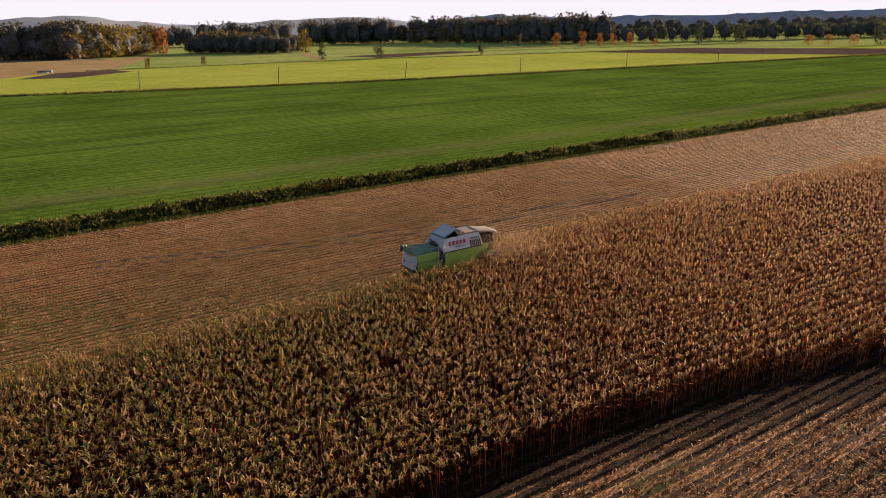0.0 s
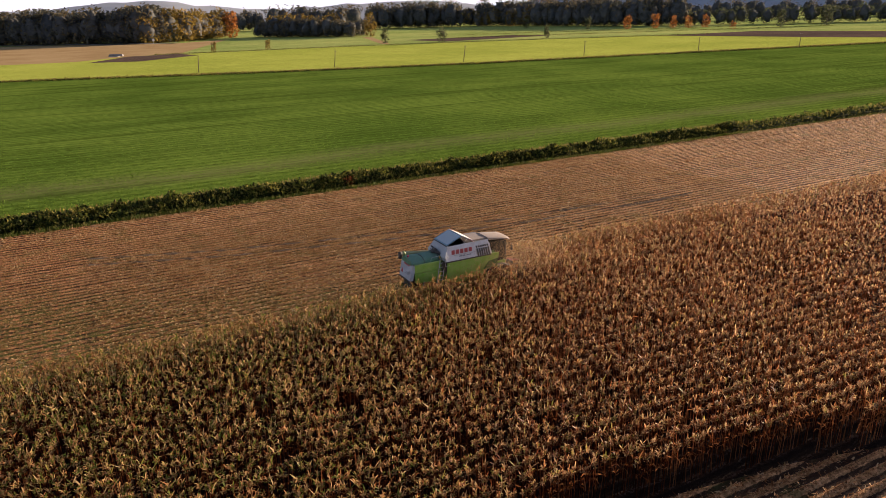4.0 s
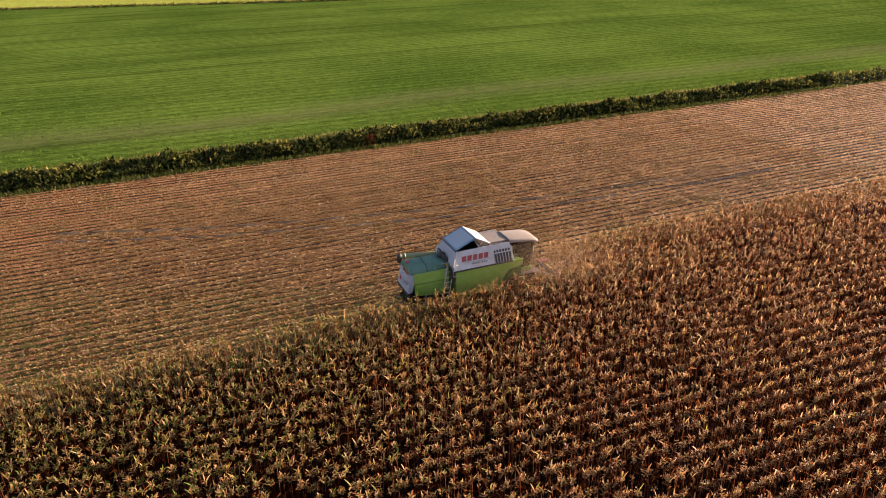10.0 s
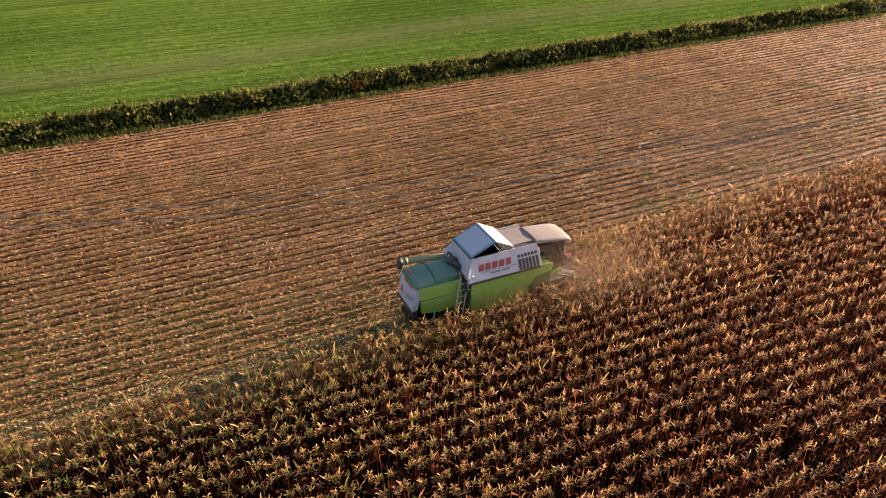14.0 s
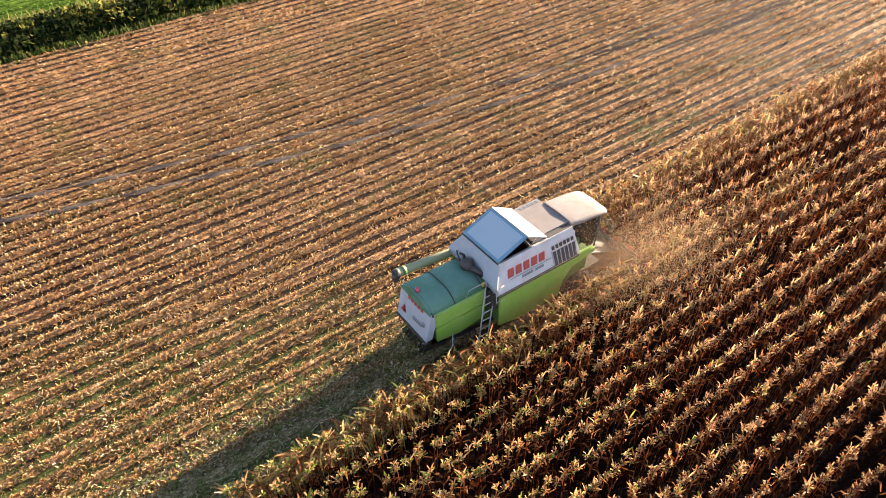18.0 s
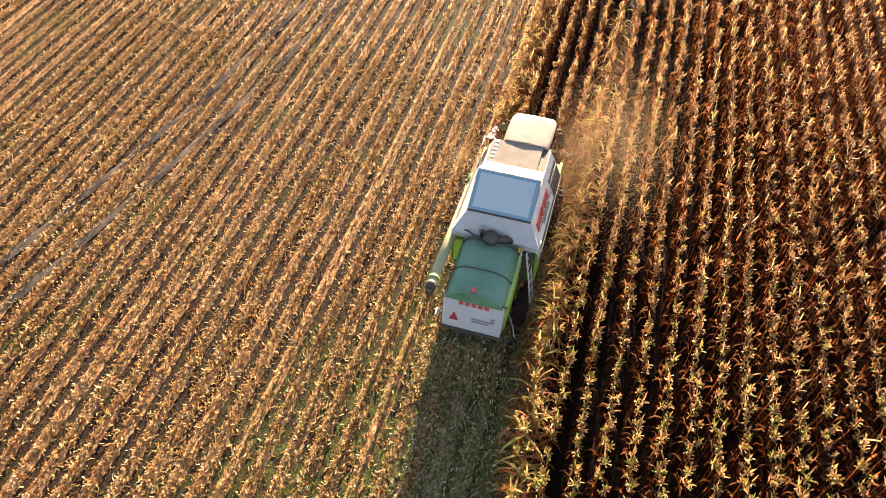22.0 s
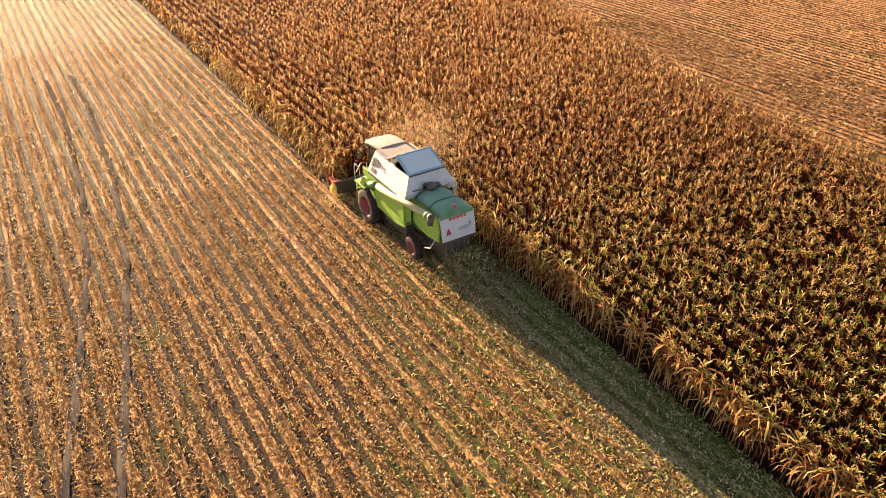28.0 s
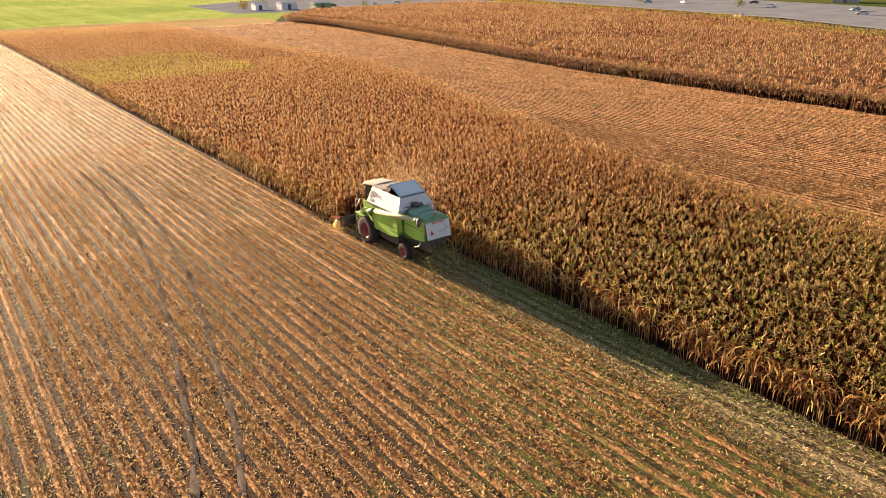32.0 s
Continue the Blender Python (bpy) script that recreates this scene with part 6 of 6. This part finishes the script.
shed((346, -84, 0), 0, 6, 8, 3, M_GREY, "small grey metal shed by the field end")
shed((338, -98, 0), 0, 5, 9, 2.6, M_DGREEN, "green container beside the field end", "container")
shed((352, -72, 0), 0, 5, 5, 2.8, M_WHITE, "white trailer box by the field end", "trailer_box")
for i, (x, y) in enumerate(((372, -72), (364, -80), (356, -66), (330, -118), (340, -150), (300, -232), (262, -246), (200, -236))):
    bush("bush", (x, y, 0), 2.4 + 0.5 * (i % 3), GRASS if i % 2 else TREE_GOLD, "yellow-green shrub near the yards", 160)


# ---- chaff and dust thrown up round the header ----
def cloud(name, centre, size, n, grain, label, material=DUST):
    at = rng.normal(0, 1, (n, 3)) * np.array(size) + np.array(centre)
    at = at[at[:, 2] > 0.05]
    V = (at[:, None, :] + rng.normal(0, 0.45 * grain, (len(at), 3, 3))).reshape(-1, 3)
    F = np.arange(len(V)).reshape(-1, 3)
    return tagged(new(name, np_mesh(name, V, F, material)), label, "dust", kind="stuff")


cloud("flying_chaff", (59.8, 45.2, 1.9), (1.1, 0.5, 0.7), 50000, 0.014, "tan chaff and dust hanging beside the header")
cloud("flying_chaff", (61.0, 45.1, 2.3), (1.2, 0.7, 0.6), 16000, 0.013, "tan chaff and dust rising over the maize ahead")
cloud("flying_chaff", (56.4, 44.95, 1.7), (2.2, 0.30, 0.8), 38000, 0.014, "thin dust drifting along the cut edge")
cloud("flying_chaff", (60.8, 43.4, 2.9), (2.2, 1.1, 0.5), 12000, 0.013, "thin dust drifting over the standing maize", DUST_PALE)
cloud("flying_chaff", (58.9, 43.9, 3.6), (1.8, 1.0, 0.9), 50000, 0.015, "pale dust plume rising over the maize", DUST_PALE)
cloud("flying_chaff", (59.6, 49.8, 0.8), (0.5, 0.3, 0.35), 9000, 0.012, "dust at the outer divider", DUST_PALE)
n = 1500
back = rng.random(n) ** 0.7
at = np.stack([50.9 - 1.5 * back, 47.1 + rng.normal(0, 0.55, n) * (0.7 + back), np.clip(1.35 * (1 - back ** 1.6) + rng.normal(0, 0.18, n), 0.08, 2), ], 1)
flakes("straw_discharge", at, 0.05, 0.16, CHAFF, "pale chopped straw thrown out behind the machine", 0.9, 0.0, "stuff", "straw")
